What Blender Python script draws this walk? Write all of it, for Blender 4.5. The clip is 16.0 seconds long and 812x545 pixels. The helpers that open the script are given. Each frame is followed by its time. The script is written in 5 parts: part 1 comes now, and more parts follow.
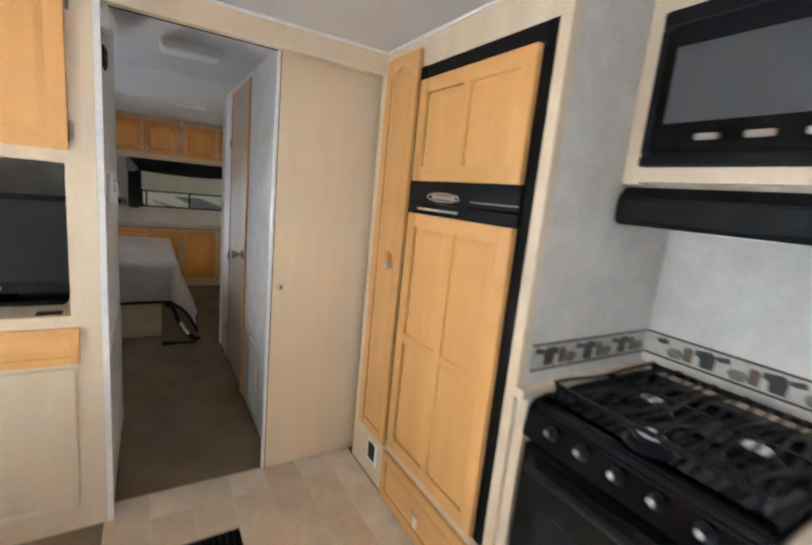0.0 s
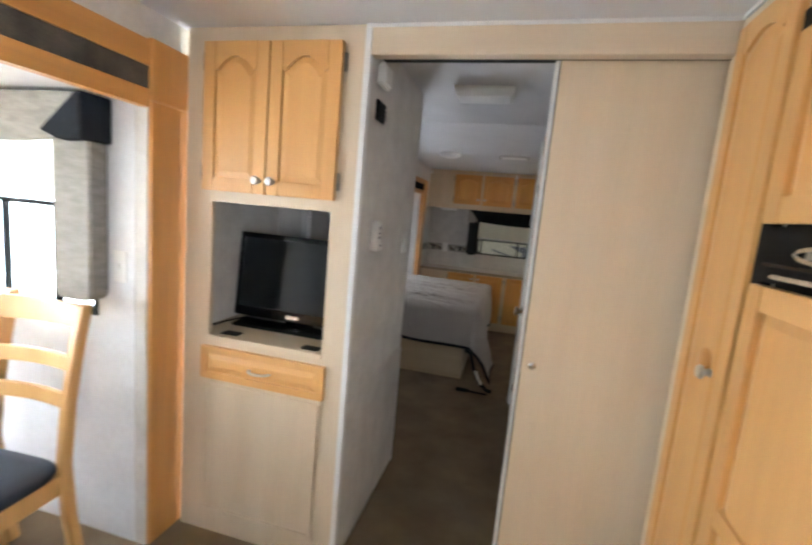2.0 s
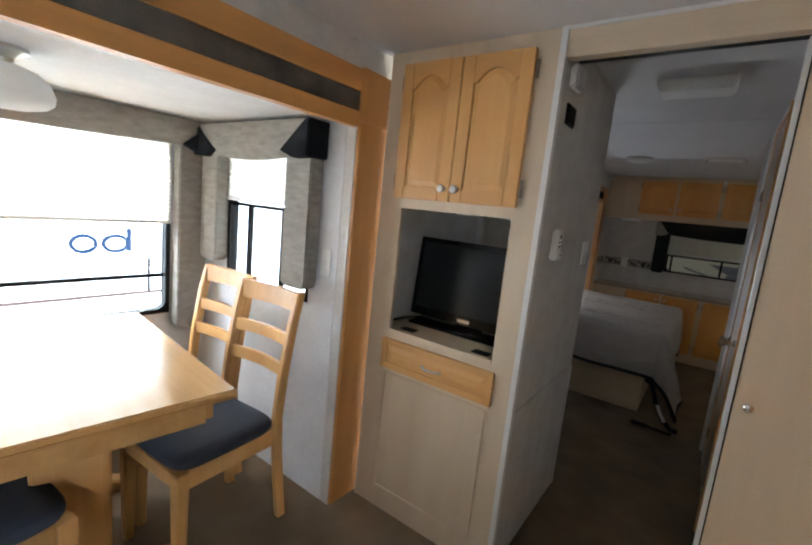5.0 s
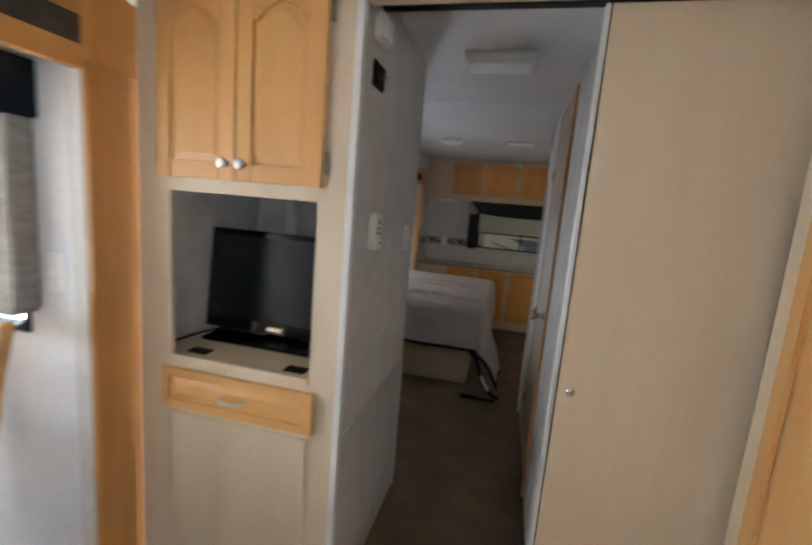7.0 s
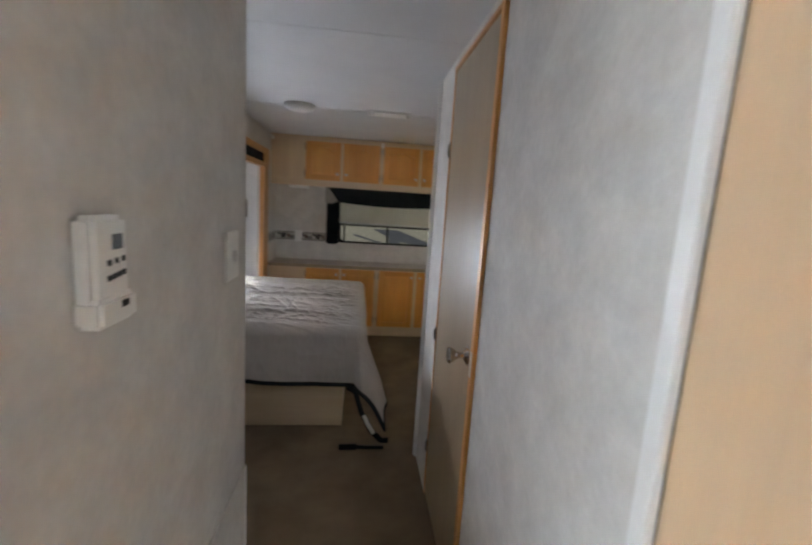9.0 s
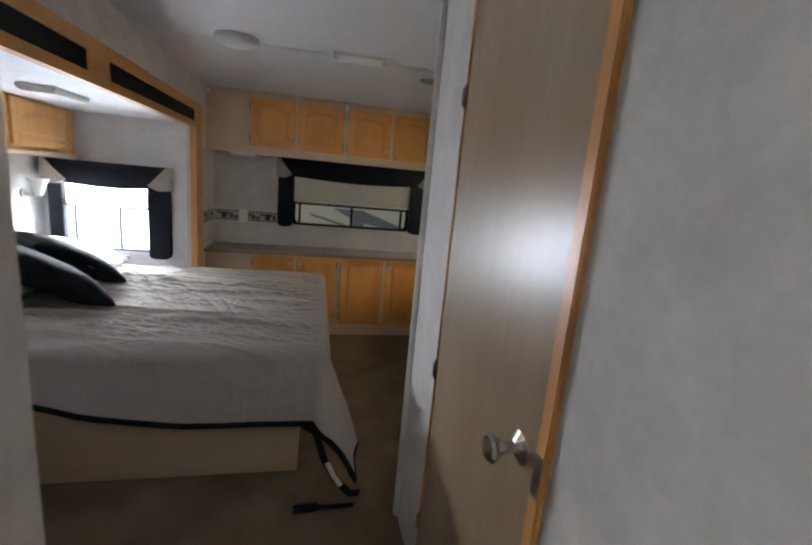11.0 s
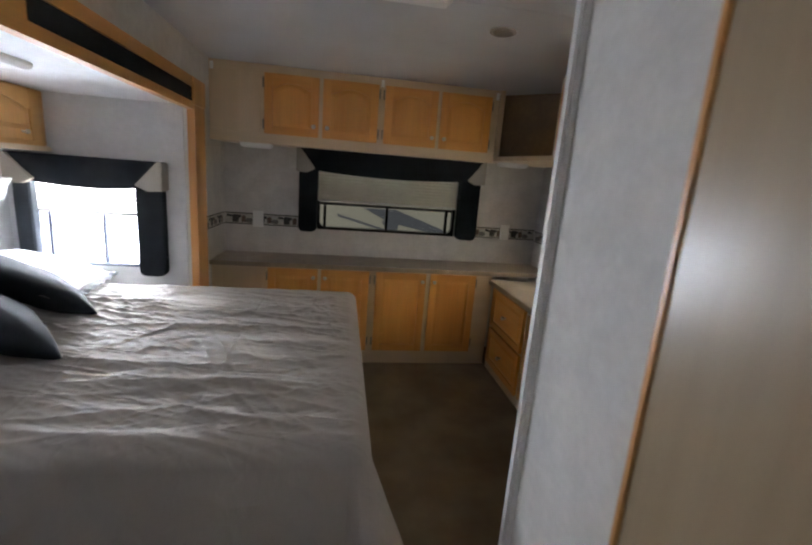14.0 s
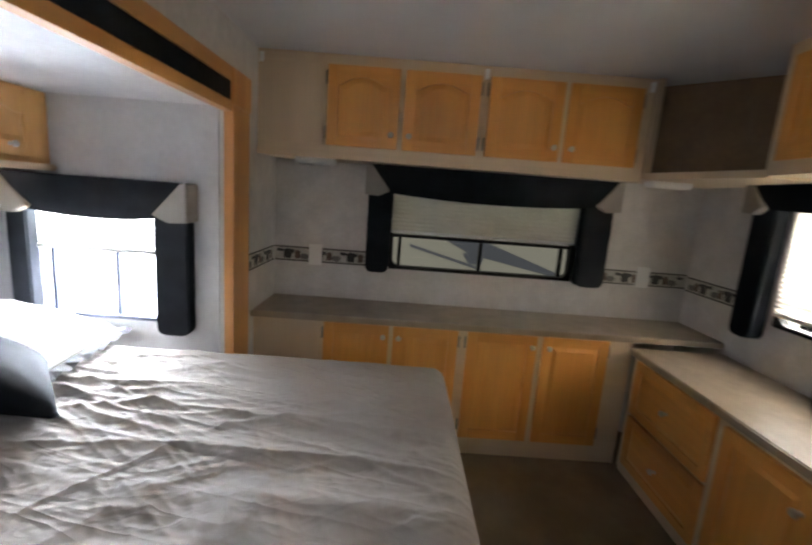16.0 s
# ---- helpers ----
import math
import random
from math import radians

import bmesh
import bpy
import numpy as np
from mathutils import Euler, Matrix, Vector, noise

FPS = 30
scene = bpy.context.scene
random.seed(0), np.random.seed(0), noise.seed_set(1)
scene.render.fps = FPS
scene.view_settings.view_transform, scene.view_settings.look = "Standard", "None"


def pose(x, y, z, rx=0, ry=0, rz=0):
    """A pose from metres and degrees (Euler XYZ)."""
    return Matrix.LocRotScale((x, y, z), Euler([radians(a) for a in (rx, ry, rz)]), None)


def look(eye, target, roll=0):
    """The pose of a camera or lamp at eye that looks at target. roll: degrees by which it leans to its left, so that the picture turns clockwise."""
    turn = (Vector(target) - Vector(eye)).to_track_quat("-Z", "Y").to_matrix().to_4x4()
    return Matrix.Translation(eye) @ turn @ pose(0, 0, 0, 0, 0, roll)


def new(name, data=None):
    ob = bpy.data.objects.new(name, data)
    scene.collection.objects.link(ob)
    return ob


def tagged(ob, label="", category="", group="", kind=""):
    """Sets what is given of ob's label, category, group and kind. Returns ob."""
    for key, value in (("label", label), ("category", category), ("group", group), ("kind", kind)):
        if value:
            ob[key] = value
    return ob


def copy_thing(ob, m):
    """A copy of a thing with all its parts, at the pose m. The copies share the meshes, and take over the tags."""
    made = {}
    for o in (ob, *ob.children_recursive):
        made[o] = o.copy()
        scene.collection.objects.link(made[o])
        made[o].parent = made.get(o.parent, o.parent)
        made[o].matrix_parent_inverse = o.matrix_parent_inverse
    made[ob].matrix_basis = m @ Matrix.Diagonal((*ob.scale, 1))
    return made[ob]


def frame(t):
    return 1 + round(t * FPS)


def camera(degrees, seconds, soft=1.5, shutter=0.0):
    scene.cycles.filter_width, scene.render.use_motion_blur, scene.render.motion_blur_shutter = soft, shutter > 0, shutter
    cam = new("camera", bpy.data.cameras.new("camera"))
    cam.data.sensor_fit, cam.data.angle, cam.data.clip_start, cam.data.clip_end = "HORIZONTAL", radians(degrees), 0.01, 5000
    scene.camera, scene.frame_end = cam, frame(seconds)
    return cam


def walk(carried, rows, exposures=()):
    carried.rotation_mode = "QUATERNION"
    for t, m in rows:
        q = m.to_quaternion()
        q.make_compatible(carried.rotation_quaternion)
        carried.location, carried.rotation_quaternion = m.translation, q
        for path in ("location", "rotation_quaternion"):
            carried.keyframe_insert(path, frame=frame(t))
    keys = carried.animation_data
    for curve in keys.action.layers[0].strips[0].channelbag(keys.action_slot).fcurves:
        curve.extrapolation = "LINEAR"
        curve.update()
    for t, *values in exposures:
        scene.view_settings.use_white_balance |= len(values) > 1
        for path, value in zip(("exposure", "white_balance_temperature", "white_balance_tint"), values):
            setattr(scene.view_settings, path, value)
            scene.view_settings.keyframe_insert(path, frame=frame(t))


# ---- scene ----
cam = camera(87.8, 16.0, 2.2, 0.6)
PATH = [
    (0, (0.134, -1.788, 1.367), (1.173, -0.116, 1.013), 5.7),
    (0.5, (0.228, -1.552, 1.379), (1.142, 0.203, 1.092), 5.2),
    (1, (0.342, -1.408, 1.366), (0.891, 0.493, 1.076), 4.7),
    (1.5, (0.495, -1.362, 1.390), (0.447, 0.622, 1.142), 7.8),
    (2, (0.529, -1.373, 1.385), (0.053, 0.550, 1.108), 5.2),
    (2.5, (0.523, -1.380, 1.390), (-0.208, 0.459, 1.106), 5.0),
    (3, (0.513, -1.384, 1.386), (-0.414, 0.364, 1.097), 5.5),
    (3.5, (0.484, -1.402, 1.382), (-0.623, 0.234, 1.066), 5.7),
    (3.7, (0.480, -1.420, 1.378), (-0.703, 0.160, 1.053), 5.6),
    (5.8, (0.500, -1.398, 1.360), (-0.546, 0.275, 1.060), 6.0),
    (6, (0.522, -1.378, 1.355), (-0.429, 0.348, 1.033), 6.3),
    (6.5, (0.518, -1.290, 1.351), (-0.231, 0.525, 0.982), 6.0),
    (7, (0.422, -1.094, 1.374), (-0.025, 0.831, 1.065), 4.8),
    (7.5, (0.355, -0.918, 1.379), (0.254, 1.043, 0.999), 3.9),
    (8, (0.357, -0.710, 1.371), (0.316, 1.267, 1.072), 3.2),
    (8.5, (0.362, -0.484, 1.379), (0.309, 1.496, 1.103), 5.0),
    (9, (0.276, -0.278, 1.375), (0.504, 1.684, 1.060), 3.7),
    (9.5, (0.230, -0.117, 1.366), (0.634, 1.804, 0.981), 3.1),
    (10, (0.266, 0.070, 1.359), (0.621, 2.013, 1.038), 3.8),
    (10.2, (0.282, 0.138, 1.361), (0.626, 2.078, 1.018), 4.6),
    (12.3, (0.19, 0.644, 1.343), (0.745, 2.52, 0.927), 4.6),
    (12.5, (0.191, 0.68, 1.318), (0.633, 2.593, 0.938), 3.2),
    (13, (0.195, 0.764, 1.322), (0.582, 2.685, 0.925), 3.5),
    (13.5, (0.22, 0.913, 1.331), (0.541, 2.851, 0.958), 3.1),
    (14, (0.236, 1.093, 1.342), (0.549, 3.021, 0.914), 4.4),
    (14.5, (0.176, 1.319, 1.319), (0.695, 3.222, 0.988), 2.8),
    (15, (0.108, 1.563, 1.35), (0.694, 3.446, 1.015), -0.2),
    (15.5, (0.146, 1.761, 1.344), (0.444, 3.714, 1.029), 1.5),
    (16, (0.125, 1.922, 1.353), (0.154, 3.89, 0.995), 4.3),
]
EXPOSURES = [
    (0.0, 0.3), (0.5, 0.52), (1.5, 0.3), (3.7, 0.25), (5.8, -1.3), (6.5, -0.86), (7.0, -0.33), (8.0, 0.30),
    (9.0, 0.29), (9.5, 0.4), (10.2, 0.27), (12.3, 0.08), (14.0, 0.1), (16.0, 0.35),
]
walk(cam, [(t, look(eye, target, roll)) for t, eye, target, roll in PATH], EXPOSURES)
DAYLIGHT = 12.6  # how brightly the daylight outside glows

# ---- world, light ----
world = bpy.data.worlds.new("world")
scene.world = world
world.use_nodes = True
wn = world.node_tree
sky = wn.nodes.new("ShaderNodeTexSky")
sky.sky_type, sky.sun_disc = "NISHITA", False
sky.sun_elevation, sky.sun_rotation = radians(49), radians(230)
wn.nodes["Background"].inputs["Strength"].default_value = 0.05
wn.links.new(sky.outputs[0], wn.nodes["Background"].inputs[0])
sun = new("sun", bpy.data.lights.new("sun", "SUN"))
sun.data.energy, sun.data.angle, sun.data.color = 1.2, radians(12), (1, 0.96, 0.9)
sun.matrix_world = look((-6, -5, 9), (0, 0, 0))

# daylight that enters by the window beside the bed
bed_light = new("window_daylight", bpy.data.lights.new("window_daylight", "AREA"))
bed_light.data.shape, bed_light.data.size, bed_light.data.size_y = "RECTANGLE", 0.58, 0.55
bed_light.data.energy, bed_light.data.color = 130.0, (0.80, 0.87, 1.0)
bed_light.matrix_world = look((-1.158, 3.80, 1.007), (-1.10, 2.80, 0.62))

# sky over the dining window
dining_sky = new("sky_daylight", bpy.data.lights.new("sky_daylight", "AREA"))
dining_sky.data.shape, dining_sky.data.size, dining_sky.data.size_y = "RECTANGLE", 2.6, 1.1
dining_sky.data.energy, dining_sky.data.color = 700.0, (0.80, 0.89, 1.0)
dining_sky.matrix_world = look((-2.75, -1.25, 2.45), (-1.1, -0.95, 0.45))

# ---- materials ----
def nodes_of(name):
    m = bpy.data.materials.new(name)
    m.use_nodes = True
    nt = m.node_tree
    return m, nt, nt.nodes["Principled BSDF"]


def coords(nt, scale):
    tc, mp = nt.nodes.new("ShaderNodeTexCoord"), nt.nodes.new("ShaderNodeMapping")
    mp.inputs["Scale"].default_value = scale
    nt.links.new(tc.outputs["Object"], mp.inputs["Vector"])
    return mp.outputs["Vector"]


def noise_of(nt, scale3, detail=4.0, rough=0.55, scale=1.0):
    n = nt.nodes.new("ShaderNodeTexNoise")
    n.inputs["Scale"].default_value, n.inputs["Detail"].default_value, n.inputs["Roughness"].default_value = scale, detail, rough
    nt.links.new(coords(nt, scale3), n.inputs["Vector"])
    return n.outputs["Fac"]


def ramp(nt, fac, stops):
    r = nt.nodes.new("ShaderNodeValToRGB")
    e = r.color_ramp.elements
    while len(e) < len(stops):
        e.new(0.5)
    for el, (p, c) in zip(e, stops):
        el.position, el.color = p, (*c, 1)
    nt.links.new(fac, r.inputs["Fac"])
    return r.outputs["Color"]


def mix(nt, kind, fac, a, b):
    m = nt.nodes.new("ShaderNodeMix")
    m.data_type, m.blend_type = "RGBA", kind
    if isinstance(fac, float):
        m.inputs["Factor"].default_value = fac
    else:
        nt.links.new(fac, m.inputs["Factor"])
    for slot, v in ((6, a), (7, b)):
        if isinstance(v, tuple):
            m.inputs[slot].default_value = (*v, 1)
        else:
            nt.links.new(v, m.inputs[slot])
    return m.outputs[2]


def bump(nt, bs, height, strength, distance=0.002):
    b = nt.nodes.new("ShaderNodeBump")
    b.inputs["Strength"].default_value, b.inputs["Distance"].default_value = strength, distance
    nt.links.new(height, b.inputs["Height"])
    nt.links.new(b.outputs["Normal"], bs.inputs["Normal"])


def scaled(c, k):
    return tuple(min(1.0, v * k) for v in c)


def surface(name, colour, rough=0.6, spread=0.15, large=2.0, fine=60.0, relief=0.15, metal=0.0, stretch=(1, 1, 1), vary=0.0, spec=0.5):
    """A plain surface that varies at two scales, with fine relief."""
    m, nt, bs = nodes_of(name)
    big = noise_of(nt, tuple(large * s for s in stretch), 3)
    small = noise_of(nt, tuple(fine * s for s in stretch), 4)
    c = ramp(nt, big, [(0.3, scaled(colour, 1 - spread)), (0.7, scaled(colour, 1 + spread))])
    d = ramp(nt, small, [(0.3, scaled((1, 1, 1), 1 - spread)), (0.7, (1, 1, 1))])
    out = mix(nt, "MULTIPLY", 1.0, c, d)
    if vary:
        oi = nt.nodes.new("ShaderNodeObjectInfo")
        v = ramp(nt, oi.outputs["Random"], [(0, scaled((1, 1, 1), 1 - vary)), (1, (1, 1, 1))])
        out = mix(nt, "MULTIPLY", 1.0, out, v)
    nt.links.new(out, bs.inputs["Base Color"])
    bs.inputs["Roughness"].default_value, bs.inputs["Metallic"].default_value = rough, metal
    bs.inputs["Specular IOR Level"].default_value = spec
    if relief:
        bump(nt, bs, small, relief)
    return m


def wood(name, dark, light, axis="z", rough=0.38, fine=60.0, contrast=0.65, vary=0.10):
    """Wood with grain that runs along one axis."""
    m, nt, bs = nodes_of(name)
    along = {"x": (0.05, 1, 1), "y": (1, 0.05, 1), "z": (1, 1, 0.05)}[axis]
    g1 = noise_of(nt, tuple(fine * a for a in along), 5, 0.6)
    g2 = noise_of(nt, tuple(9 * a * (2.2 if a < 1 else 1) for a in along), 3, 0.5)
    c = ramp(nt, g2, [(0.3, dark), (0.7, light)])
    d = ramp(nt, g1, [(0.3, scaled((1, 1, 1), 1 - 0.16 * contrast)), (0.65, (1, 1, 1))])
    out = mix(nt, "MULTIPLY", 1.0, c, d)
    oi = nt.nodes.new("ShaderNodeObjectInfo")
    v = ramp(nt, oi.outputs["Random"], [(0, (1 - vary, 1 - vary * 1.2, 1 - vary * 1.5)), (1, (1, 1, 1))])
    out = mix(nt, "MULTIPLY", 1.0, out, v)
    nt.links.new(out, bs.inputs["Base Color"])
    bs.inputs["Roughness"].default_value = rough
    bump(nt, bs, g1, 0.06, 0.001)
    return m


MAPLE = wood("maple_upright", (0.615, 0.315, 0.105), (0.685, 0.375, 0.135), contrast=0.35, vary=0.06)
MAPLE_X = wood("maple_across_x", (0.615, 0.315, 0.105), (0.685, 0.375, 0.135), "x", contrast=0.35, vary=0.06)
MAPLE_Y = wood("maple_across_y", (0.615, 0.315, 0.105), (0.685, 0.375, 0.135), "y", contrast=0.35, vary=0.06)
# MAPLE again, with the bedroom's dim light put into a deeper colour
DIM_MAPLE = wood("dim_room_maple_upright", (0.59, 0.256, 0.053), (0.71, 0.342, 0.084), rough=0.3)
DIM_MAPLE_X = wood("dim_room_maple_across_x", (0.59, 0.256, 0.053), (0.71, 0.342, 0.084), "x", 0.3)
DIM_MAPLE_Y = wood("dim_room_maple_across_y", (0.59, 0.256, 0.053), (0.71, 0.342, 0.084), "y", 0.3)
PINE = wood("trim_wood_upright", (0.50, 0.225, 0.062), (0.66, 0.32, 0.10))
PINE_Y = wood("trim_wood_y", (0.50, 0.225, 0.062), (0.66, 0.32, 0.10), "y")
PALE = wood("pale_laminate", (0.60, 0.475, 0.335), (0.68, 0.555, 0.41), "z", 0.45, 90, 0.2, 0.03)
PALE_X = wood("pale_laminate_x", (0.60, 0.475, 0.335), (0.68, 0.555, 0.41), "x", 0.45, 90, 0.2, 0.03)
PALE_Y = wood("pale_laminate_y", (0.60, 0.475, 0.335), (0.68, 0.555, 0.41), "y", 0.45, 90, 0.2, 0.03)
# PALE again, darkened slightly to hold the bedroom's dimmer light
DIM_PALE = wood("dim_room_laminate", (0.56, 0.425, 0.28), (0.64, 0.50, 0.345), "z", 0.45, 90, 0.2, 0.03)
DIM_PALE_X = wood("dim_room_laminate_x", (0.56, 0.425, 0.28), (0.64, 0.50, 0.345), "x", 0.45, 90, 0.2, 0.03)
DIM_PALE_Y = wood("dim_room_laminate_y", (0.56, 0.425, 0.28), (0.64, 0.50, 0.345), "y", 0.45, 90, 0.2, 0.03)
DOORSKIN = wood("door_laminate", (0.28, 0.203, 0.122), (0.335, 0.252, 0.16), "z", 0.31, 55, 0.5, 0.0)
POCKETSKIN = wood("pocket_door_laminate", (0.655, 0.51, 0.352), (0.70, 0.555, 0.392), "z", 0.40, 80, 0.2, 0.0)
BASEWOOD = wood("bed_base_laminate", (0.44, 0.325, 0.205), (0.52, 0.40, 0.265), "x", 0.45, 80, 0.4, 0.03)
TABLEWOOD = wood("table_wood", (0.56, 0.30, 0.105), (0.71, 0.43, 0.18), "x", 0.25)
TABLEWOOD.node_tree.nodes["Principled BSDF"].inputs["Coat Weight"].default_value = 0.5
TABLEWOOD.node_tree.nodes["Principled BSDF"].inputs["Coat Roughness"].default_value = 0.18
CHAIRWOOD = wood("chair_wood", (0.60, 0.32, 0.11), (0.72, 0.42, 0.17), "z", 0.35)
PAPER = surface("wallpaper", (0.605, 0.58, 0.545), 0.75, 0.085, 9, 55, 0.22)
SLIDEPAPER = surface("slide_wallpaper", (0.70, 0.70, 0.71), 0.7, 0.06, 5, 40, 0.2)
CEILING = surface("ceiling_panel", (0.63, 0.63, 0.64), 0.7, 0.04, 3, 160, 0.25)
WHITE = surface("white_plastic", (0.78, 0.77, 0.74), 0.4, 0.03, 3, 90, 0.05)
TRIMWHITE = surface("white_trim", (0.72, 0.71, 0.70), 0.45, 0.04, 3, 50, 0.05)
CARPET = surface("carpet", (0.205, 0.150, 0.096), 0.95, 0.20, 4.0, 210, 0.9, spec=0.1)
TILE = surface("vinyl_tile", (0.60, 0.475, 0.345), 0.42, 0.11, 7, 40, 0.1, vary=0.06)
GROUT = surface("grout", (0.66, 0.55, 0.43), 0.7, 0.12, 9, 90, 0.2)
COUNTER = surface("counter_laminate", (0.36, 0.29, 0.215), 0.33, 0.16, 12, 240, 0.04)
EDGING = surface("edge_banding", (0.31, 0.245, 0.175), 0.4, 0.10, 12, 200, 0.04)
BLACK = surface("black_plastic", (0.006, 0.006, 0.007), 0.48, 0.2, 5, 80, 0.05, spec=0.12)
GLOSS = surface("black_enamel", (0.004, 0.004, 0.005), 0.16, 0.2, 4, 50, 0.03, spec=0.22)
IRON = surface("cast_iron", (0.005, 0.005, 0.006), 0.32, 0.3, 10, 120, 0.3, spec=0.14)
SCREEN = surface("screen", (0.009, 0.010, 0.012), 0.26, 0.1, 2, 30, 0.0, spec=0.25)
MICROGLASS = surface("microwave_glass", (0.07, 0.072, 0.077), 0.18, 0.1, 2, 400, 0.0)
CHROME = surface("chrome", (0.75, 0.75, 0.76), 0.14, 0.04, 5, 60, 0.02, 1.0)
# black window frame with the bright window's glare mixed into its colour
GLARE_FRAME = surface("glare_tinted_frame", (0.08, 0.095, 0.14), 0.45, 0.06, 4, 60, 0.03)
NICKEL = surface("nickel", (0.55, 0.53, 0.50), 0.28, 0.06, 5, 60, 0.02, 1.0)
BRASS = surface("dark_hinge_metal", (0.30, 0.27, 0.23), 0.36, 0.2, 9, 90, 0.05, 0.9)
NAVY = surface("black_fabric", (0.012, 0.014, 0.018), 0.9, 0.25, 12, 380, 0.5, spec=0.15)
SEATCLOTH = surface("seat_vinyl", (0.030, 0.036, 0.050), 0.6, 0.15, 6, 300, 0.3, spec=0.3)
TWEED = surface("tweed_fabric", (0.29, 0.268, 0.238), 0.95, 0.17, 14, 110, 0.8, stretch=(1, 1, 3.2), spec=0.1)
DARKTWEED = surface("dark_tweed", (0.10, 0.083, 0.064), 0.95, 0.4, 10, 200, 0.7, spec=0.1)
JABOT = surface("taupe_fabric", (0.36, 0.33, 0.29), 0.9, 0.1, 8, 280, 0.4, spec=0.1)
REDLAMP = surface("red_lamp_plastic", (0.45, 0.03, 0.03), 0.3, 0.1, 6, 60, 0.05)
RUFFLE = surface("ruffle_cloth", (0.13, 0.125, 0.13), 0.9, 0.12, 9, 240, 0.4, spec=0.1)
WHITECLOTH = surface("pillowcase", (0.62, 0.60, 0.57), 0.85, 0.06, 5, 260, 0.25, spec=0.15)
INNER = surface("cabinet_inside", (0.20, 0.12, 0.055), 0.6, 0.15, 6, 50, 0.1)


def glass(name, colour=(1, 1, 1), rough=0.0):
    m, nt, bs = nodes_of(name)
    bs.inputs["Base Color"].default_value = (*colour, 1)
    bs.inputs["Roughness"].default_value, bs.inputs["Transmission Weight"].default_value, bs.inputs["IOR"].default_value = rough, 1.0, 1.15
    return m


def cloth_lit(name, colour, through_it):
    """A thin cloth or diffuser that lets some light through."""
    m, nt, bs = nodes_of(name)
    n = noise_of(nt, (8, 8, 8), 3)
    c = ramp(nt, n, [(0.3, scaled(colour, 0.93)), (0.7, colour)])
    nt.links.new(c, bs.inputs["Base Color"])
    bs.inputs["Roughness"].default_value = 0.8
    tr, mx = nt.nodes.new("ShaderNodeBsdfTranslucent"), nt.nodes.new("ShaderNodeMixShader")
    nt.links.new(c, tr.inputs["Color"])
    mx.inputs[0].default_value = through_it
    out = nt.nodes["Material Output"]
    nt.links.new(bs.outputs[0], mx.inputs[1])
    nt.links.new(tr.outputs[0], mx.inputs[2])
    nt.links.new(mx.outputs[0], out.inputs["Surface"])
    return m


def glow(name, colour, strength):
    m, nt, bs = nodes_of(name)
    em = nt.nodes.new("ShaderNodeEmission")
    n = noise_of(nt, (0.6, 0.6, 0.6), 3)
    nt.links.new(ramp(nt, n, [(0.3, scaled(colour, 0.9)), (0.7, colour)]), em.inputs["Color"])
    em.inputs["Strength"].default_value = strength
    nt.links.new(em.outputs[0], nt.nodes["Material Output"].inputs["Surface"])
    return m


def linen(name, colour):
    """Crumpled cotton: fine creases, mostly along the bed, and a weave."""
    m, nt, bs = nodes_of(name)
    big = noise_of(nt, (2.5, 2.5, 2.5), 3)
    weave = noise_of(nt, (420, 420, 420), 2)
    c = ramp(nt, big, [(0.3, scaled(colour, 0.93)), (0.7, scaled(colour, 1.05))])
    d = ramp(nt, weave, [(0.3, (0.90, 0.90, 0.90)), (0.7, (1, 1, 1))])
    nt.links.new(mix(nt, "MULTIPLY", 1.0, c, d), bs.inputs["Base Color"])
    bs.inputs["Roughness"].default_value, bs.inputs["Specular IOR Level"].default_value = 0.85, 0.15
    total = None
    for size, tall, turn in (((1.6, 14, 5), 0.9, -12), ((7, 17, 6), 0.45, 20), ((15, 12, 6), 0.25, -40)):
        tc, mp = nt.nodes.new("ShaderNodeTexCoord"), nt.nodes.new("ShaderNodeMapping")
        mp.inputs["Scale"].default_value, mp.inputs["Rotation"].default_value = size, (0, 0, radians(turn))
        mp.vector_type = "TEXTURE"
        mp.inputs["Scale"].default_value = tuple(1 / v for v in size)
        nt.links.new(tc.outputs["Object"], mp.inputs["Vector"])
        n = nt.nodes.new("ShaderNodeTexNoise")
        n.inputs["Scale"].default_value, n.inputs["Detail"].default_value, n.inputs["Distortion"].default_value = 1.0, 1.5, 0.6
        nt.links.new(mp.outputs["Vector"], n.inputs["Vector"])
        r = ramp(nt, n.outputs["Fac"], [(0.36, (0, 0, 0)), (0.5, (tall, tall, tall)), (0.64, (0, 0, 0))])
        total = r if total is None else mix(nt, "ADD", 1.0, total, r)
    bump(nt, bs, total, 0.35, 0.010)
    return m


SHEET = linen("bedspread_cotton", (0.42, 0.385, 0.35))
GLASS = glass("window_glass")
BLIND = cloth_lit("pleated_blind", (0.74, 0.70, 0.60), 0.45)
DIFFUSER = cloth_lit("lamp_diffuser", (0.86, 0.86, 0.85), 0.08)
OPAL = cloth_lit("opal_glass", (0.85, 0.85, 0.83), 0.4)
DAY = glow("daylight_backdrop", (0.72, 0.86, 1.0), DAYLIGHT * 1.45)
DAY_KITCHEN = glow("daylight_backdrop_kitchen", (0.80, 0.885, 1.0), DAYLIGHT * 4.2)
DAY_BED = glow("daylight_backdrop_bedroom", (0.83, 0.88, 1.0), DAYLIGHT * 0.5)
DAY_RIGHT = glow("daylight_backdrop_right", (0.98, 0.94, 0.89), DAYLIGHT * 2.3)
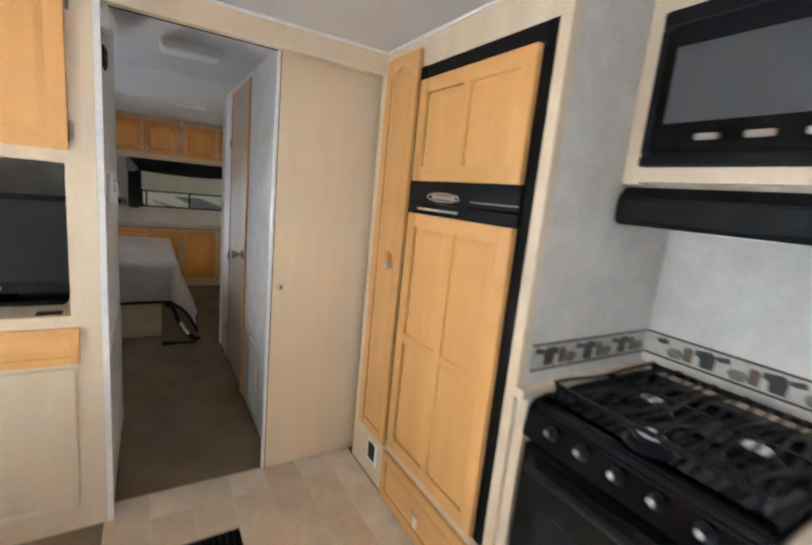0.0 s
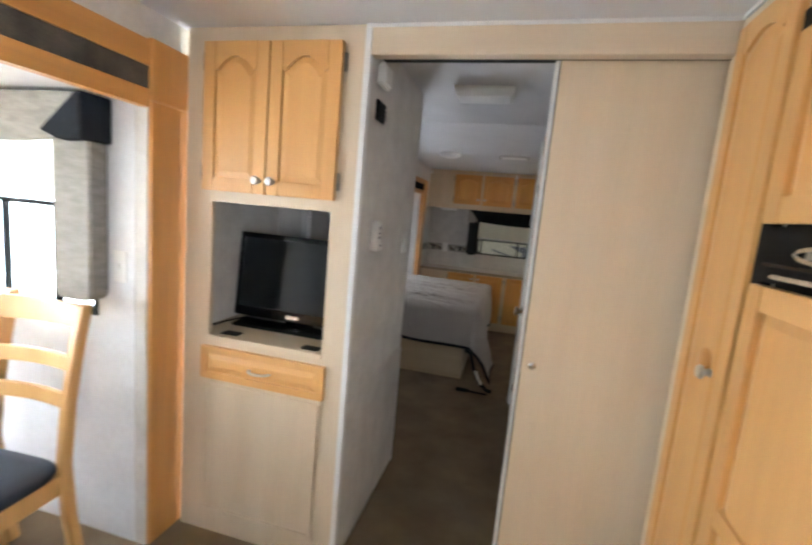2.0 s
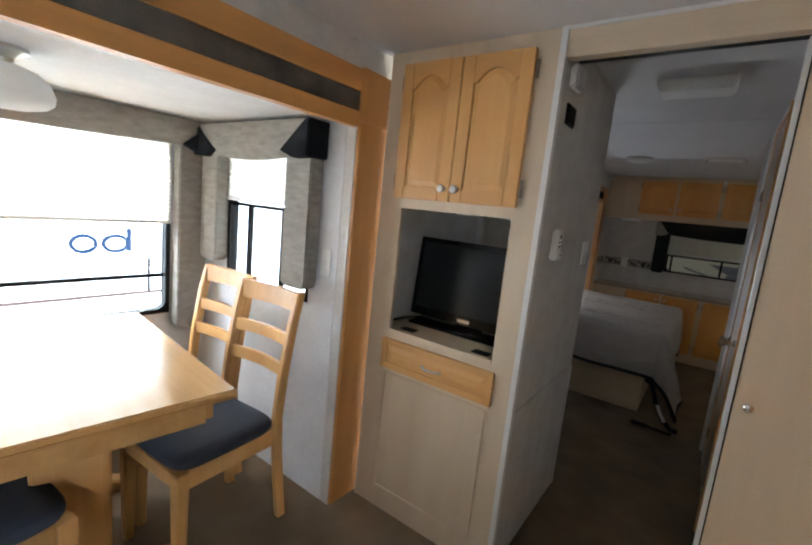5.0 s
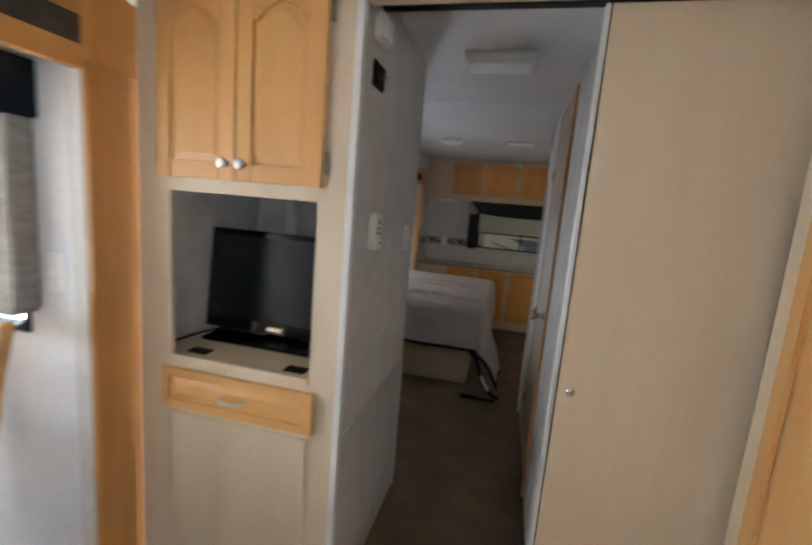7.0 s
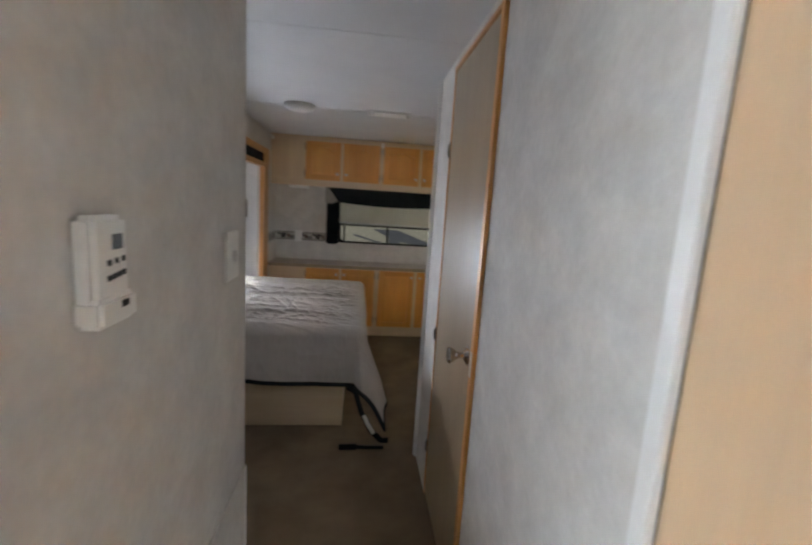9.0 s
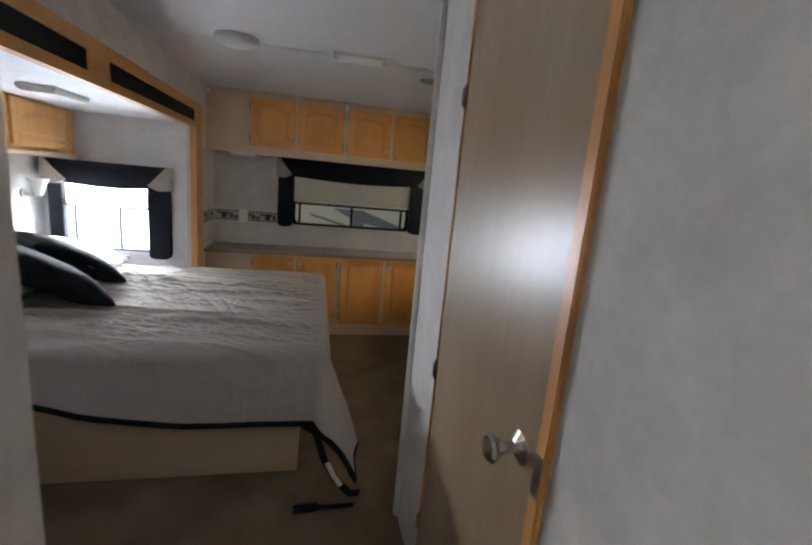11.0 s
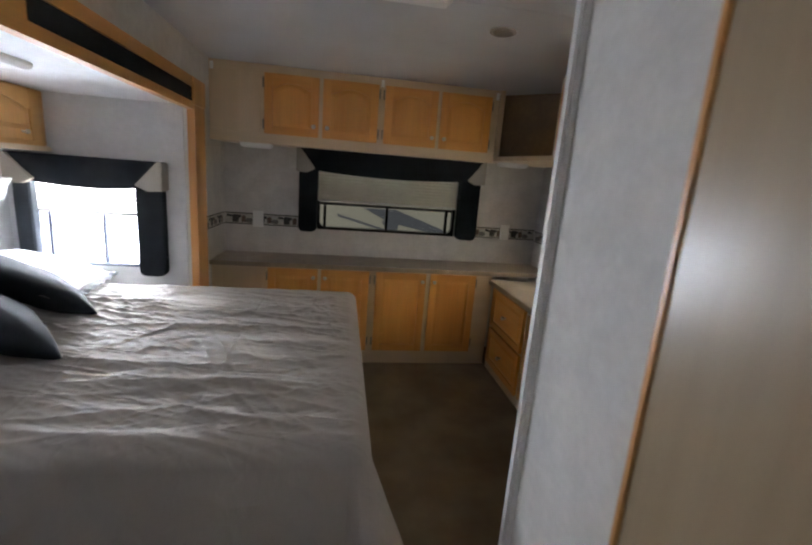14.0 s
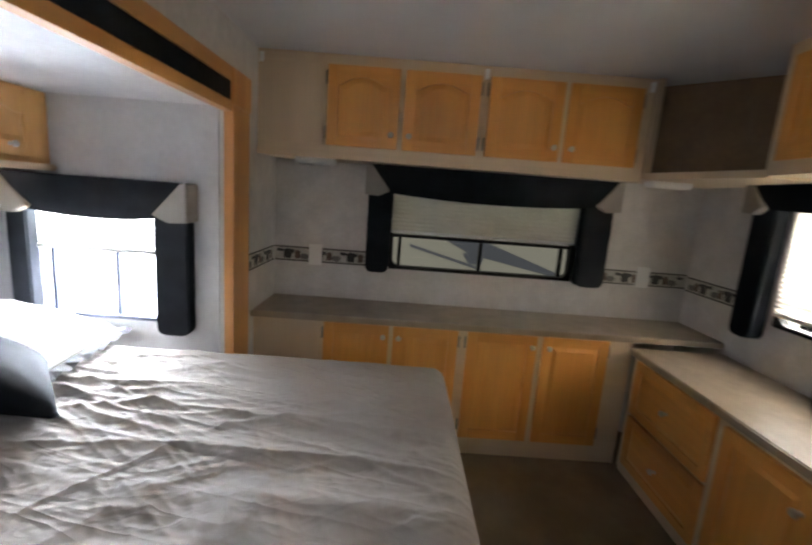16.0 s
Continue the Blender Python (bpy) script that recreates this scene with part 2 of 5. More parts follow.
SHADE_OUT = glow("shaded_backdrop", (0.92, 0.89, 0.70), DAYLIGHT * 0.0135)
SHADE_BAND = glow("shaded_band", (0.42, 0.45, 0.48), DAYLIGHT * 0.0088)
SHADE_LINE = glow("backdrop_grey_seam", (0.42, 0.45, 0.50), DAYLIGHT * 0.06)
PINKLINE = glow("backdrop_pink_line", (0.95, 0.72, 0.74), DAYLIGHT * 0.07)
SIGNBLUE = glow("backdrop_blue_mark", (0.22, 0.42, 0.90), DAYLIGHT * 0.085)


BORDER = surface("border_paper", (0.46, 0.44, 0.39), 0.6, 0.13, 22, 110, 0.05)
MOTIFS = [surface("border_print_black", (0.035, 0.033, 0.032), 0.6, 0.3, 40, 160, 0.03), surface("border_print_grey", (0.16, 0.15, 0.14), 0.6, 0.3, 40, 160, 0.03), surface("border_print_brown", (0.13, 0.085, 0.06), 0.6, 0.35, 40, 160, 0.03)]
DARKLINE = surface("border_line", (0.07, 0.06, 0.05), 0.6, 0.2, 9, 90, 0.05)


# ---- mesh helpers ----
def thing(name, at, label, category, group=""):
    e = new(name)
    e.empty_display_size = 0.1
    e.location = at
    e["at"] = Vector(at)
    return tagged(e, label, category, group)


def base_of(parent):
    while parent.parent:
        parent = parent.parent
    return Vector(parent["at"]) if "at" in parent else Vector((0, 0, 0))


def smooth_by_angle(me, degrees):
    for p in me.polygons:
        p.use_smooth = True
    me.set_sharp_from_angle(angle=radians(degrees))


def part(name, bm, material, parent=None, label="", bevel=0.0, smooth=0.0):
    """Links a bmesh, built in world places, as one mesh under its thing."""
    bmesh.ops.recalc_face_normals(bm, faces=bm.faces)
    if bevel:
        bmesh.ops.bevel(bm, geom=list(bm.edges), offset=bevel, segments=2, affect="EDGES", clamp_overlap=True)
    if parent:
        o = base_of(parent)
        bmesh.ops.translate(bm, verts=bm.verts, vec=-o)
    me = bpy.data.meshes.new(name)
    bm.to_mesh(me)
    bm.free()
    if smooth:
        smooth_by_angle(me, smooth)
    for m in material if isinstance(material, list) else [material]:
        me.materials.append(m)
    ob = new(name, me)
    if parent:
        ob.parent = parent
    if label:
        tagged(ob, label)
    return ob


def setting(name, bm, material, label="", bevel=0.0, category=""):
    return tagged(part(name, bm, material, None, "", bevel), label, category, "", "structure")


def box(bm, a, b):
    lo, hi = [min(p) for p in zip(a, b)], [max(p) for p in zip(a, b)]
    v = [bm.verts.new((x, y, z)) for x in (lo[0], hi[0]) for y in (lo[1], hi[1]) for z in (lo[2], hi[2])]
    for f in ((0, 1, 3, 2), (4, 6, 7, 5), (0, 4, 5, 1), (2, 3, 7, 6), (0, 2, 6, 4), (1, 5, 7, 3)):
        bm.faces.new([v[i] for i in f])


def boxes(*pairs):
    bm = bmesh.new()
    for a, b in pairs:
        box(bm, a, b)
    return bm


class Plane:
    """A wall plane: axis = place, the room on the side that sign names. at(w, n, z): w along the wall, n out of it.
    along, up: where the wall's own measures begin."""

    def __init__(self, axis, place, sign, along=0.0, up=0.0):
        self.axis, self.place, self.sign, self.along, self.up = axis, place, sign, along, up

    def at(self, w, n, z):
        d, w, z = self.place + self.sign * n, w + self.along, z + self.up
        return Vector((d, w, z)) if self.axis == "x" else Vector((w, d, z))

    def box(self, bm, w0, w1, z0, z1, n0, n1):
        box(bm, self.at(w0, n0, z0), self.at(w1, n1, z1))

    def boxes(self, *rows):
        bm = bmesh.new()
        for r in rows:
            self.box(bm, *r)
        return bm

    def prism(self, bm, outline, n0, n1):
        back = [bm.verts.new(self.at(w, n0, z)) for w, z in outline]
        front = [bm.verts.new(self.at(w, n1, z)) for w, z in outline]
        bm.faces.new(back)
        bm.faces.new(list(reversed(front)))
        k = len(outline)
        for i in range(k):
            j = (i + 1) % k
            bm.faces.new((back[i], back[j], front[j], front[i]))


def spun(bm, profile, centre, axis, steps=16):
    """A turned solid: profile of (radius, height along axis)."""
    axis = Vector(axis).normalized()
    side = axis.orthogonal().normalized()
    up = axis.cross(side)
    rings = []
    for r, h in profile:
        c = Vector(centre) + axis * h
        if r < 1e-5:
            rings.append([bm.verts.new(c)])
        else:
            rings.append([bm.verts.new(c + (side * math.cos(a) + up * math.sin(a)) * r) for a in [2 * math.pi * i / steps for i in range(steps)]])
    for p, q in zip(rings, rings[1:]):
        for i in range(steps):
            j = (i + 1) % steps
            if len(p) == 1:
                bm.faces.new((p[0], q[i], q[j]))
            elif len(q) == 1:
                bm.faces.new((p[i], p[j], q[0]))
            else:
                bm.faces.new((p[i], p[j], q[j], q[i]))
    for ring in (rings[0], rings[-1]):
        if len(ring) > 1:
            bm.faces.new(ring)


def tube(bm, points, radius, steps=8, flat=1.0):
    """A round or flattened bar along a line of points."""
    pts = [Vector(p) for p in points]
    rings = []
    for i, p in enumerate(pts):
        way = (pts[min(i + 1, len(pts) - 1)] - pts[max(i - 1, 0)]).normalized()
        ref = Vector((0, 0, 1)) if abs(way.z) < 0.9 else Vector((1, 0, 0))
        side = way.cross(ref).normalized()
        up = side.cross(way)
        rings.append([bm.verts.new(p + side * math.cos(a) * radius * flat + up * math.sin(a) * radius) for a in [2 * math.pi * k / steps for k in range(steps)]])
    for p, q in zip(rings, rings[1:]):
        for i in range(steps):
            j = (i + 1) % steps
            bm.faces.new((p[i], p[j], q[j], q[i]))
    bm.faces.new(rings[0])
    bm.faces.new(rings[-1])


def knob(pl, w, z, n, parent, size=0.016):
    bm = bmesh.new()
    spun(bm, [(size * 0.62, 0), (size * 0.42, 0.006), (size * 0.4, 0.012), (size * 0.9, 0.018), (size, 0.023), (size * 0.8, 0.028), (0, 0.030)], pl.at(w, n, z), pl.at(0, 1, 0) - pl.at(0, 0, 0), 14)
    return part("knob", bm, NICKEL, parent, "brushed nickel knob", smooth=40)


def hinge(pl, w, z, n, parent):
    bm = pl.boxes((w - 0.006, w + 0.006, z - 0.03, z + 0.03, n, n + 0.006))
    a = pl.at(w, n + 0.006, z - 0.022)
    tube(bm, [a, a + Vector((0, 0, 0.044))], 0.005)
    return part("hinge", bm, BRASS, parent, "dark metal hinge")


def panel_door(name, pl, w0, w1, z0, z1, n, parent, arch=0.0, material=None, rail=0.05, thick=0.019, label="", sunk=0.003):
    """A framed door: a raised panel with two stiles and two rails; arch: how far its top rail curves up."""
    material = material or MAPLE
    across = material
    if material == MAPLE:
        across = MAPLE_X if pl.axis == "y" else MAPLE_Y
    elif material == DIM_MAPLE:
        across = DIM_MAPLE_X if pl.axis == "y" else DIM_MAPLE_Y
    s = min(rail, (w1 - w0) * 0.24, (z1 - z0) * 0.28)
    t = n + thick
    k = 14 if arch else 1
    top = []
    for i in range(k + 1):
        f = i / k
        e = max(0.0, math.sin(math.pi * min(1, max(0, (f - 0.08) / 0.84)))) if arch else 0
        top.append((w0 + s + f * (w1 - w0 - 2 * s), z1 - s - arch * (1 - e ** 0.8)))
    outer = [(w0 + s, z0 + s), *top, (w1 - s, z0 + s)]
    cw, cz = (w0 + w1) / 2, (z0 + z1) / 2
    g = 0.022
    inner = [(w + (g if w < cw - 1e-6 else -g if w > cw + 1e-6 else 0) * min(1, abs(w - cw) / max(1e-6, abs(w0 + s - cw)) + 0.0), z + (g if z < cz else -g)) for w, z in outer]
    bm = pl.boxes((w0 + s - 0.004, w1 - s + 0.004, z0 + s - 0.004, z1 - s + 0.004, n, t - sunk - 0.0075))
    low, high = [bm.verts.new(pl.at(w, t - sunk - 0.006, z)) for w, z in outer], [bm.verts.new(pl.at(w, t - sunk, z)) for w, z in inner]
    m = len(outer)
    for i in range(m):
        j = (i + 1) % m
        bm.faces.new((low[i], low[j], high[j], high[i]))
    bm.faces.new(high)
    door = part(name, bm, material, parent, label)
    for a, b in ((w0, w0 + s), (w1 - s, w1)):
        part("stile", pl.boxes((a, b, z0, z1, n, t)), material, door, bevel=0.0025)
    part("rail", pl.boxes((w0 + s, w1 - s, z0, z0 + s, n, t - 0.0005)), across, door, bevel=0.002)
    bm = bmesh.new()
    pl.prism(bm, [(w0 + s, z1), *top, (w1 - s, z1)], n, t - 0.0005)
    part("rail", bm, across, door, bevel=0.0 if arch else 0.002)
    return door


def pull(pl, w, z, n, parent, along=0.09):
    bm = bmesh.new()
    pts = [pl.at(w + along * f, n + 0.002 + 0.026 * math.sin(math.pi * (f + 0.5)) ** 0.5, z) for f in [-0.5 + i / 12 for i in range(13)]]
    tube(bm, pts, 0.0055, 8)
    return part("handle", bm, NICKEL, parent, "brushed nickel bow handle", smooth=50)


def wall_with_holes(name, pl, w0, w1, z0, z1, depth, holes, material, label):
    """A wall of some thickness behind its plane, with rectangular openings (w0, w1, z0, z1) side by side."""
    bm = bmesh.new()
    at = w0
    for a, b, c, d in sorted(holes):
        if a > at:
            pl.box(bm, at, a, z0, z1, -depth, 0)
        if c > z0:
            pl.box(bm, a, b, z0, c, -depth, 0)
        if d < z1:
            pl.box(bm, a, b, d, z1, -depth, 0)
        at = b
    if at < w1:
        pl.box(bm, at, w1, z0, z1, -depth, 0)
    return setting(name, bm, material, label, category="wall")


def window(name, pl, w0, w1, z0, z1, rail, bars, blind_to, label, frame_mat=None, side=0.022):
    """A window in its opening: dark frame, a rail across, upright bars in the lower part, panes, a pleated blind above."""
    frame_mat = frame_mat or BLACK
    w = thing(name, pl.at((w0 + w1) / 2, 0, z0), label, "window")
    w["kind"] = "structure"
    bm = pl.boxes((w0, w0 + side, z0, z1, -0.045, 0.006), (w1 - side, w1, z0, z1, -0.045, 0.006), (w0 + side, w1 - side, z0, z0 + side, -0.045, 0.006), (w0 + side, w1 - side, z1 - side, z1, -0.045, 0.006))
    r = 0.045
    for a, sx in ((w0 + side, 1), (w1 - side, -1)):
        for b, sz in ((z0 + side, 1), (z1 - side, -1)):
            arc = [(a + sx * r * (1 - math.cos(h)), b + sz * r * (1 - math.sin(h))) for h in [math.pi / 2 * i / 6 for i in range(7)]]
            pl.prism(bm, [(a - sx * 0.001, b - sz * 0.001), *arc], -0.040, 0.004)
    part("window_frame", bm, frame_mat, w)
    if rail:
        part("rail", pl.boxes((w0 + side, w1 - side, rail - 0.009, rail + 0.009, -0.036, -0.006)), frame_mat, w, bevel=0.002)
    cells = [w0 + side, *bars, w1 - side]
    for b in bars:
        part("mullion", pl.boxes((b - 0.010, b + 0.010, z0 + side, (rail or z1) - 0.009, -0.036, -0.008)), frame_mat, w, bevel=0.002)
    top = rail or z1 - side
    for a, b in zip(cells, cells[1:]):
        p = part("pane", pl.boxes((a + 0.011, b - 0.011, z0 + side, top - 0.009, -0.026, -0.022)), GLASS, w)
        p.visible_shadow = False
    if rail:
        p = part("pane", pl.boxes((w0 + side, w1 - side, rail + 0.009, z1 - side, -0.026, -0.022)), GLASS, w)
        p.visible_shadow = False
    if blind_to:
        blind(pl, w0 + 0.004, w1 - 0.004, blind_to, z1)
    return w


def blind(pl, w0, w1, z0, z1):
    b = thing("pleated_blind", pl.at((w0 + w1) / 2, 0, z1), "cream pleated fabric blind lowered over part of a window", "blind")
    bm = bmesh.new()
    steps = max(4, int((z1 - z0) / 0.011))
    rows = []
    for i in range(steps + 1):
        z = z1 - (z1 - z0) * i / steps
        n = 0.012 + (0.005 if i % 2 else 0)
        rows.append([bm.verts.new(pl.at(w, n, z)) for w in (w0, w1)])
    for p, q in zip(rows, rows[1:]):
        bm.faces.new((p[0], p[1], q[1], q[0]))
    part("pleats", bm, BLIND, b)
    part("bottom_rail", pl.boxes((w0, w1, z0 - 0.014, z0 + 0.003, 0.007, 0.022)), WHITE, b, "pale plastic rail", 0.003)
    part("head_rail", pl.boxes((w0, w1, z1 - 0.002, z1 + 0.02, 0.007, 0.024)), WHITE, b, "pale plastic rail", 0.003)
    return b


def valance(pl, w0, w1, ztop, zend, zmid, depth, swag_mat, corner_mat, side_mat, left, right, label, corner=0.11):
    """A padded valance with a sagging lower edge, a folded piece at each upper corner, and a flat curtain leg each side.
    left, right: (inner w, bottom z) of the legs."""
    v = thing("valance", pl.at((w0 + w1) / 2, 0, ztop), label, "valance")
    k = 20
    bm = bmesh.new()
    sgn = 1 if w1 > w0 else -1
    # the swag: a curved sheet of some thickness
    rows = []
    for i in range(k + 1):
        f = i / k
        w = w0 + (w1 - w0) * f
        lo = zend + (zmid - zend) * math.sin(math.pi * f) ** 0.75
        col = []
        for j in range(7):
            g = j / 6
            z = ztop + (lo - ztop) * g
            bow = depth + 0.012 * math.sin(math.pi * g) - 0.018 * g
            col.append((w, bow, z))
        rows.append(col)
    front = [[bm.verts.new(pl.at(*p)) for p in col] for col in rows]
    back = [[bm.verts.new(pl.at(w, n - 0.014, z)) for w, n, z in col] for col in rows]
    for i in range(k):
        for j in range(6):
            bm.faces.new((front[i][j], front[i + 1][j], front[i + 1][j + 1], front[i][j + 1]))
            bm.faces.new((back[i][j], back[i][j + 1], back[i + 1][j + 1], back[i + 1][j]))
        bm.faces.new((front[i][6], front[i + 1][6], back[i + 1][6], back[i][6]))
        bm.faces.new((front[i][0], back[i][0], back[i + 1][0], front[i + 1][0]))
    for i in (0, k):
        for j in range(6):
            bm.faces.new((front[i][j], front[i][j + 1], back[i][j + 1], back[i][j]))
    part("swag", bm, swag_mat, v, smooth=50)
    part("top_board", pl.boxes((w0, w1, ztop - 0.004, ztop + 0.008, 0.002, depth)), swag_mat, v)
    for end, s in ((w0, sgn), (w1, -sgn)):
        bm = bmesh.new()
        outline = [(end - s * 0.012, ztop + 0.006), (end + s * 0.012, ztop + 0.006), (end + s * corner, zend - 0.005), (end + s * corner * 0.5, zend - 0.035), (end - s * 0.012, zend - 0.030)]
        pl.prism(bm, outline, 0.002, depth + 0.016)
        part("corner_fold", bm, corner_mat, v, bevel=0.004)
    for end, leg, s in ((w0, left, sgn), (w1, right, -sgn)):
        if leg:
            inner, bottom = leg
            bm = bmesh.new()
            r = 0.03
            a, b = end + s * 0.004, inner
            outline = [(a, zend), (a, bottom + r), (a + s * r * 0.3, bottom + r * 0.3), (a + s * r, bottom), (b - s * r, bottom), (b - s * r * 0.3, bottom + r * 0.3), (b, bottom + r), (b, zend)]
            pl.prism(bm, outline, 0.004, depth * 0.75)
            part("side_panel", bm, side_mat, v, bevel=0.006)
    return v


def fixture(at, w, d, h, label, name="ceiling_light"):
    """A flat lamp with a ribbed diffuser, hung with its top at at."""
    f = thing(name, at, label, "light fixture")
    x, y, z = at
    part("base", boxes(((x - w / 2, y - d / 2, z - 0.012), (x + w / 2, y + d / 2, z))), WHITE, f, bevel=0.003)
    bm = bmesh.new()
    prof = [(1, 0.012), (0.98, 0.6 * h), (0.88, h), (0.8, h)]
    rings = [[bm.verts.new((x + sx * w / 2 * k, y + sy * d / 2 * k, z - hh)) for sx, sy in ((-1, -1), (1, -1), (1, 1), (-1, 1))] for k, hh in prof]
    for p, q in zip(rings, rings[1:]):
        for i in range(4):
            bm.faces.new((p[i], p[(i + 1) % 4], q[(i + 1) % 4], q[i]))
    bm.faces.new(rings[-1])
    part("diffuser", bm, DIFFUSER, f, bevel=0.004)
    return f


def plate(pl, w, z, label, name="light_switch", wide=0.07, high=0.115, kind="switch"):
    s = thing(name, pl.at(w, 0, z), label, "switch" if kind == "switch" else "outlet")
    part("plate", pl.boxes((w - wide / 2, w + wide / 2, z - high / 2, z + high / 2, 0, 0.007)), WHITE, s, bevel=0.002)
    if kind == "switch":
        part("toggle", pl.boxes((w - 0.006, w + 0.006, z - 0.012, z + 0.012, 0.007, 0.017)), WHITE, s, bevel=0.002)
    else:
        for dz in (-0.022, 0.022):
            part("socket", pl.boxes((w - 0.014, w + 0.014, z + dz - 0.014, z + dz + 0.014, 0.007, 0.010)), WHITE, s, bevel=0.003)
    return s


# ---- the shell ----
CEIL = 1.98
LW, SW = -0.73, 1.65          # living: wall with the slide-out, wall with the stove
BL, BR, RY = -0.608, 1.803, 4.342  # bedroom: left wall, right wall, rear wall
SEY, SBX, SC = -0.15, -1.835, 1.70   # living slide-out: end wall, back wall, ceiling
BSE, BSX, BSC = 3.735, -1.575, 1.655   # bedroom slide-out
HRX = 0.645                    # hall wall with the bathroom door

setting("floor", boxes(((-2.0, -4.1, -0.06), (2.0, 4.4, 0.0))), CARPET, "worn brown-grey cut pile carpet floor", category="floor")
setting("ceiling", boxes(((-0.9, -4.1, CEIL), (2.0, 4.4, CEIL + 0.05))), CEILING, "off-white textured ceiling panels", category="ceiling")
for y, x0, x1 in ((1.385, BL, HRX), (2.74, BL, BR)):
    setting("trim", boxes(((x0, y - 0.007, CEIL - 0.0016), (x1, y + 0.007, CEIL - 0.0003))), CEILING, "thin seam strip on the ceiling", category="trim")

P_LEFT = Plane("x", LW, 1)
P_SLEND = Plane("y", SEY, -1)
P_SLBACK = Plane("x", SBX, 1)
P_STOVE = Plane("x", SW, -1)
P_SIDE = Plane("y", -1.012, -1)
P_FRONT = Plane("y", 0.0, -1)
P_FRIDGE = Plane("x", 1.047, -1)
P_HALL_L = Plane("x", 0.0, 1)
P_HALL_R = Plane("x", HRX, -1)
P_REAR = Plane("y", RY, -1, -0.044, -0.010)
P_BRIGHT = Plane("x", BR, -1, 0.060, -0.020)
P_BLEFT = Plane("x", BL, 1, 0.075)
P_BSEND = Plane("y", BSE, -1, -0.058, -0.018)

wall_with_holes("wall_living_left", P_LEFT, -4.0, 0.05, 0, CEIL, 0.05, [(-3.2, SEY, 0, SC)], PAPER, "mottled off-white papered wall above the slide-out")
wall_with_holes("wall_slide_end", P_SLEND, SBX, LW - 0.052, 0, SC, 0.05, [(-1.60, -0.95, 0.90, 1.60)], SLIDEPAPER, "white papered end wall of the dining slide-out")
wall_with_holes("wall_slide_back", P_SLBACK, -3.2, SEY + 0.05, 0, SC, 0.05, [(-2.3, -0.345, 0.68, 1.62)], SLIDEPAPER, "white papered back wall of the dining slide-out")
setting("wall_slide_far", boxes(((SBX - 0.05, -3.25, 0), (LW - 0.05, -3.2, SC))), SLIDEPAPER, "white papered wall", category="wall")
setting("ceiling_slide", boxes(((SBX - 0.05, -3.25, SC), (LW - 0.052, SEY + 0.05, SC + 0.04))), SLIDEPAPER, "smooth white ceiling of the dining slide-out", category="ceiling")
setting("wall_living_back", boxes(((LW - 0.05, -4.1, 0), (SW + 0.05, -4.05, CEIL))), PAPER, "mottled off-white papered wall", category="wall")
wall_with_holes("wall_stove", P_STOVE, -4.049, 0.06, 0, CEIL, 0.05, [(-3.92, -2.72, 0.78, 1.70)], PAPER, "mottled off-white papered wall behind the stove")
setting("wall_hall_left", boxes(((-0.03, 0.022, 0), (0.0, 0.79, CEIL))), PAPER, "mottled beige-grey papered hall wall", category="wall")
setting("wall_closet_back", boxes(((BL - 0.05, 0.77, 0), (-0.031, 0.79, CEIL))), PAPER, "mottled papered wall", category="wall")
wall_with_holes("wall_hall_right", P_HALL_R, 0.135, 1.868, 0, CEIL, 0.05, [(0.92, 1.558, 0, 1.94)], PAPER, "mottled grey-white papered hall wall")
setting("wall_bath_bedroom", boxes(((HRX + 0.051, 1.82, 0), (BR, 1.868, CEIL))), PAPER, "mottled papered wall", category="wall")
setting("wall_bath_outer", boxes(((BR, -0.1, 0), (BR + 0.05, 1.889, CEIL))), PAPER, "plain papered wall", category="wall")
wall_with_holes("wall_bedroom_left", P_BLEFT, 0.70, 4.267, 0, CEIL + 0.03, 0.05, [(1.30, 3.66, 0, BSC)], PAPER, "mottled off-white papered bedroom wall")
wall_with_holes("wall_rear", P_REAR, -0.62, 1.90, 0, CEIL + 0.03, 0.05, [(0.10, 1.16, 0.94, 1.47)], PAPER, "mottled off-white papered rear wall")
wall_with_holes("wall_bedroom_right", P_BRIGHT, 1.83, 4.28, 0, CEIL + 0.03, 0.05, [(2.74, 3.67, 0.92, 1.48)], PAPER, "mottled off-white papered bedroom wall")
wall_with_holes("wall_bed_slide_end", P_BSEND, -1.517, -0.604, 0, BSC + 0.02, 0.05, [(-1.40, -0.80, 0.74, 1.31)], SLIDEPAPER, "white papered end wall of the bed slide-out")
setting("wall_bed_slide_back", boxes(((BSX - 0.05, 1.25, 0), (BSX, BSE + 0.05, BSC))), SLIDEPAPER, "white papered wall behind the bed head", category="wall")
wall_with_holes("wall_bed_slide_far", Plane("y", 1.30, 1), BSX, BL - 0.052, 0, BSC, 0.05, [], SLIDEPAPER, "white papered end wall of the bed slide-out")
setting("ceiling_bed_slide", boxes(((BSX - 0.05, 1.25, BSC), (BL - 0.052, BSE + 0.05, BSC + 0.04))), SLIDEPAPER, "smooth white ceiling of the bed slide-out", category="ceiling")
setting("trim", boxes(((-0.014, -0.006, 0), (0.006, 0.02, CEIL))), TRIMWHITE, "white corner strip", category="trim")
setting("trim", boxes(((HRX - 0.017, 1.846, 0), (HRX + 0.03, 1.876, CEIL))), TRIMWHITE, "white rounded corner strip at the wall end", 0.007, category="trim")
setting("trim", boxes(((0.0, -0.004, CEIL - 0.012), (1.038, 0.0, CEIL - 0.001))), TRIMWHITE, "thin white cove strip", category="trim")
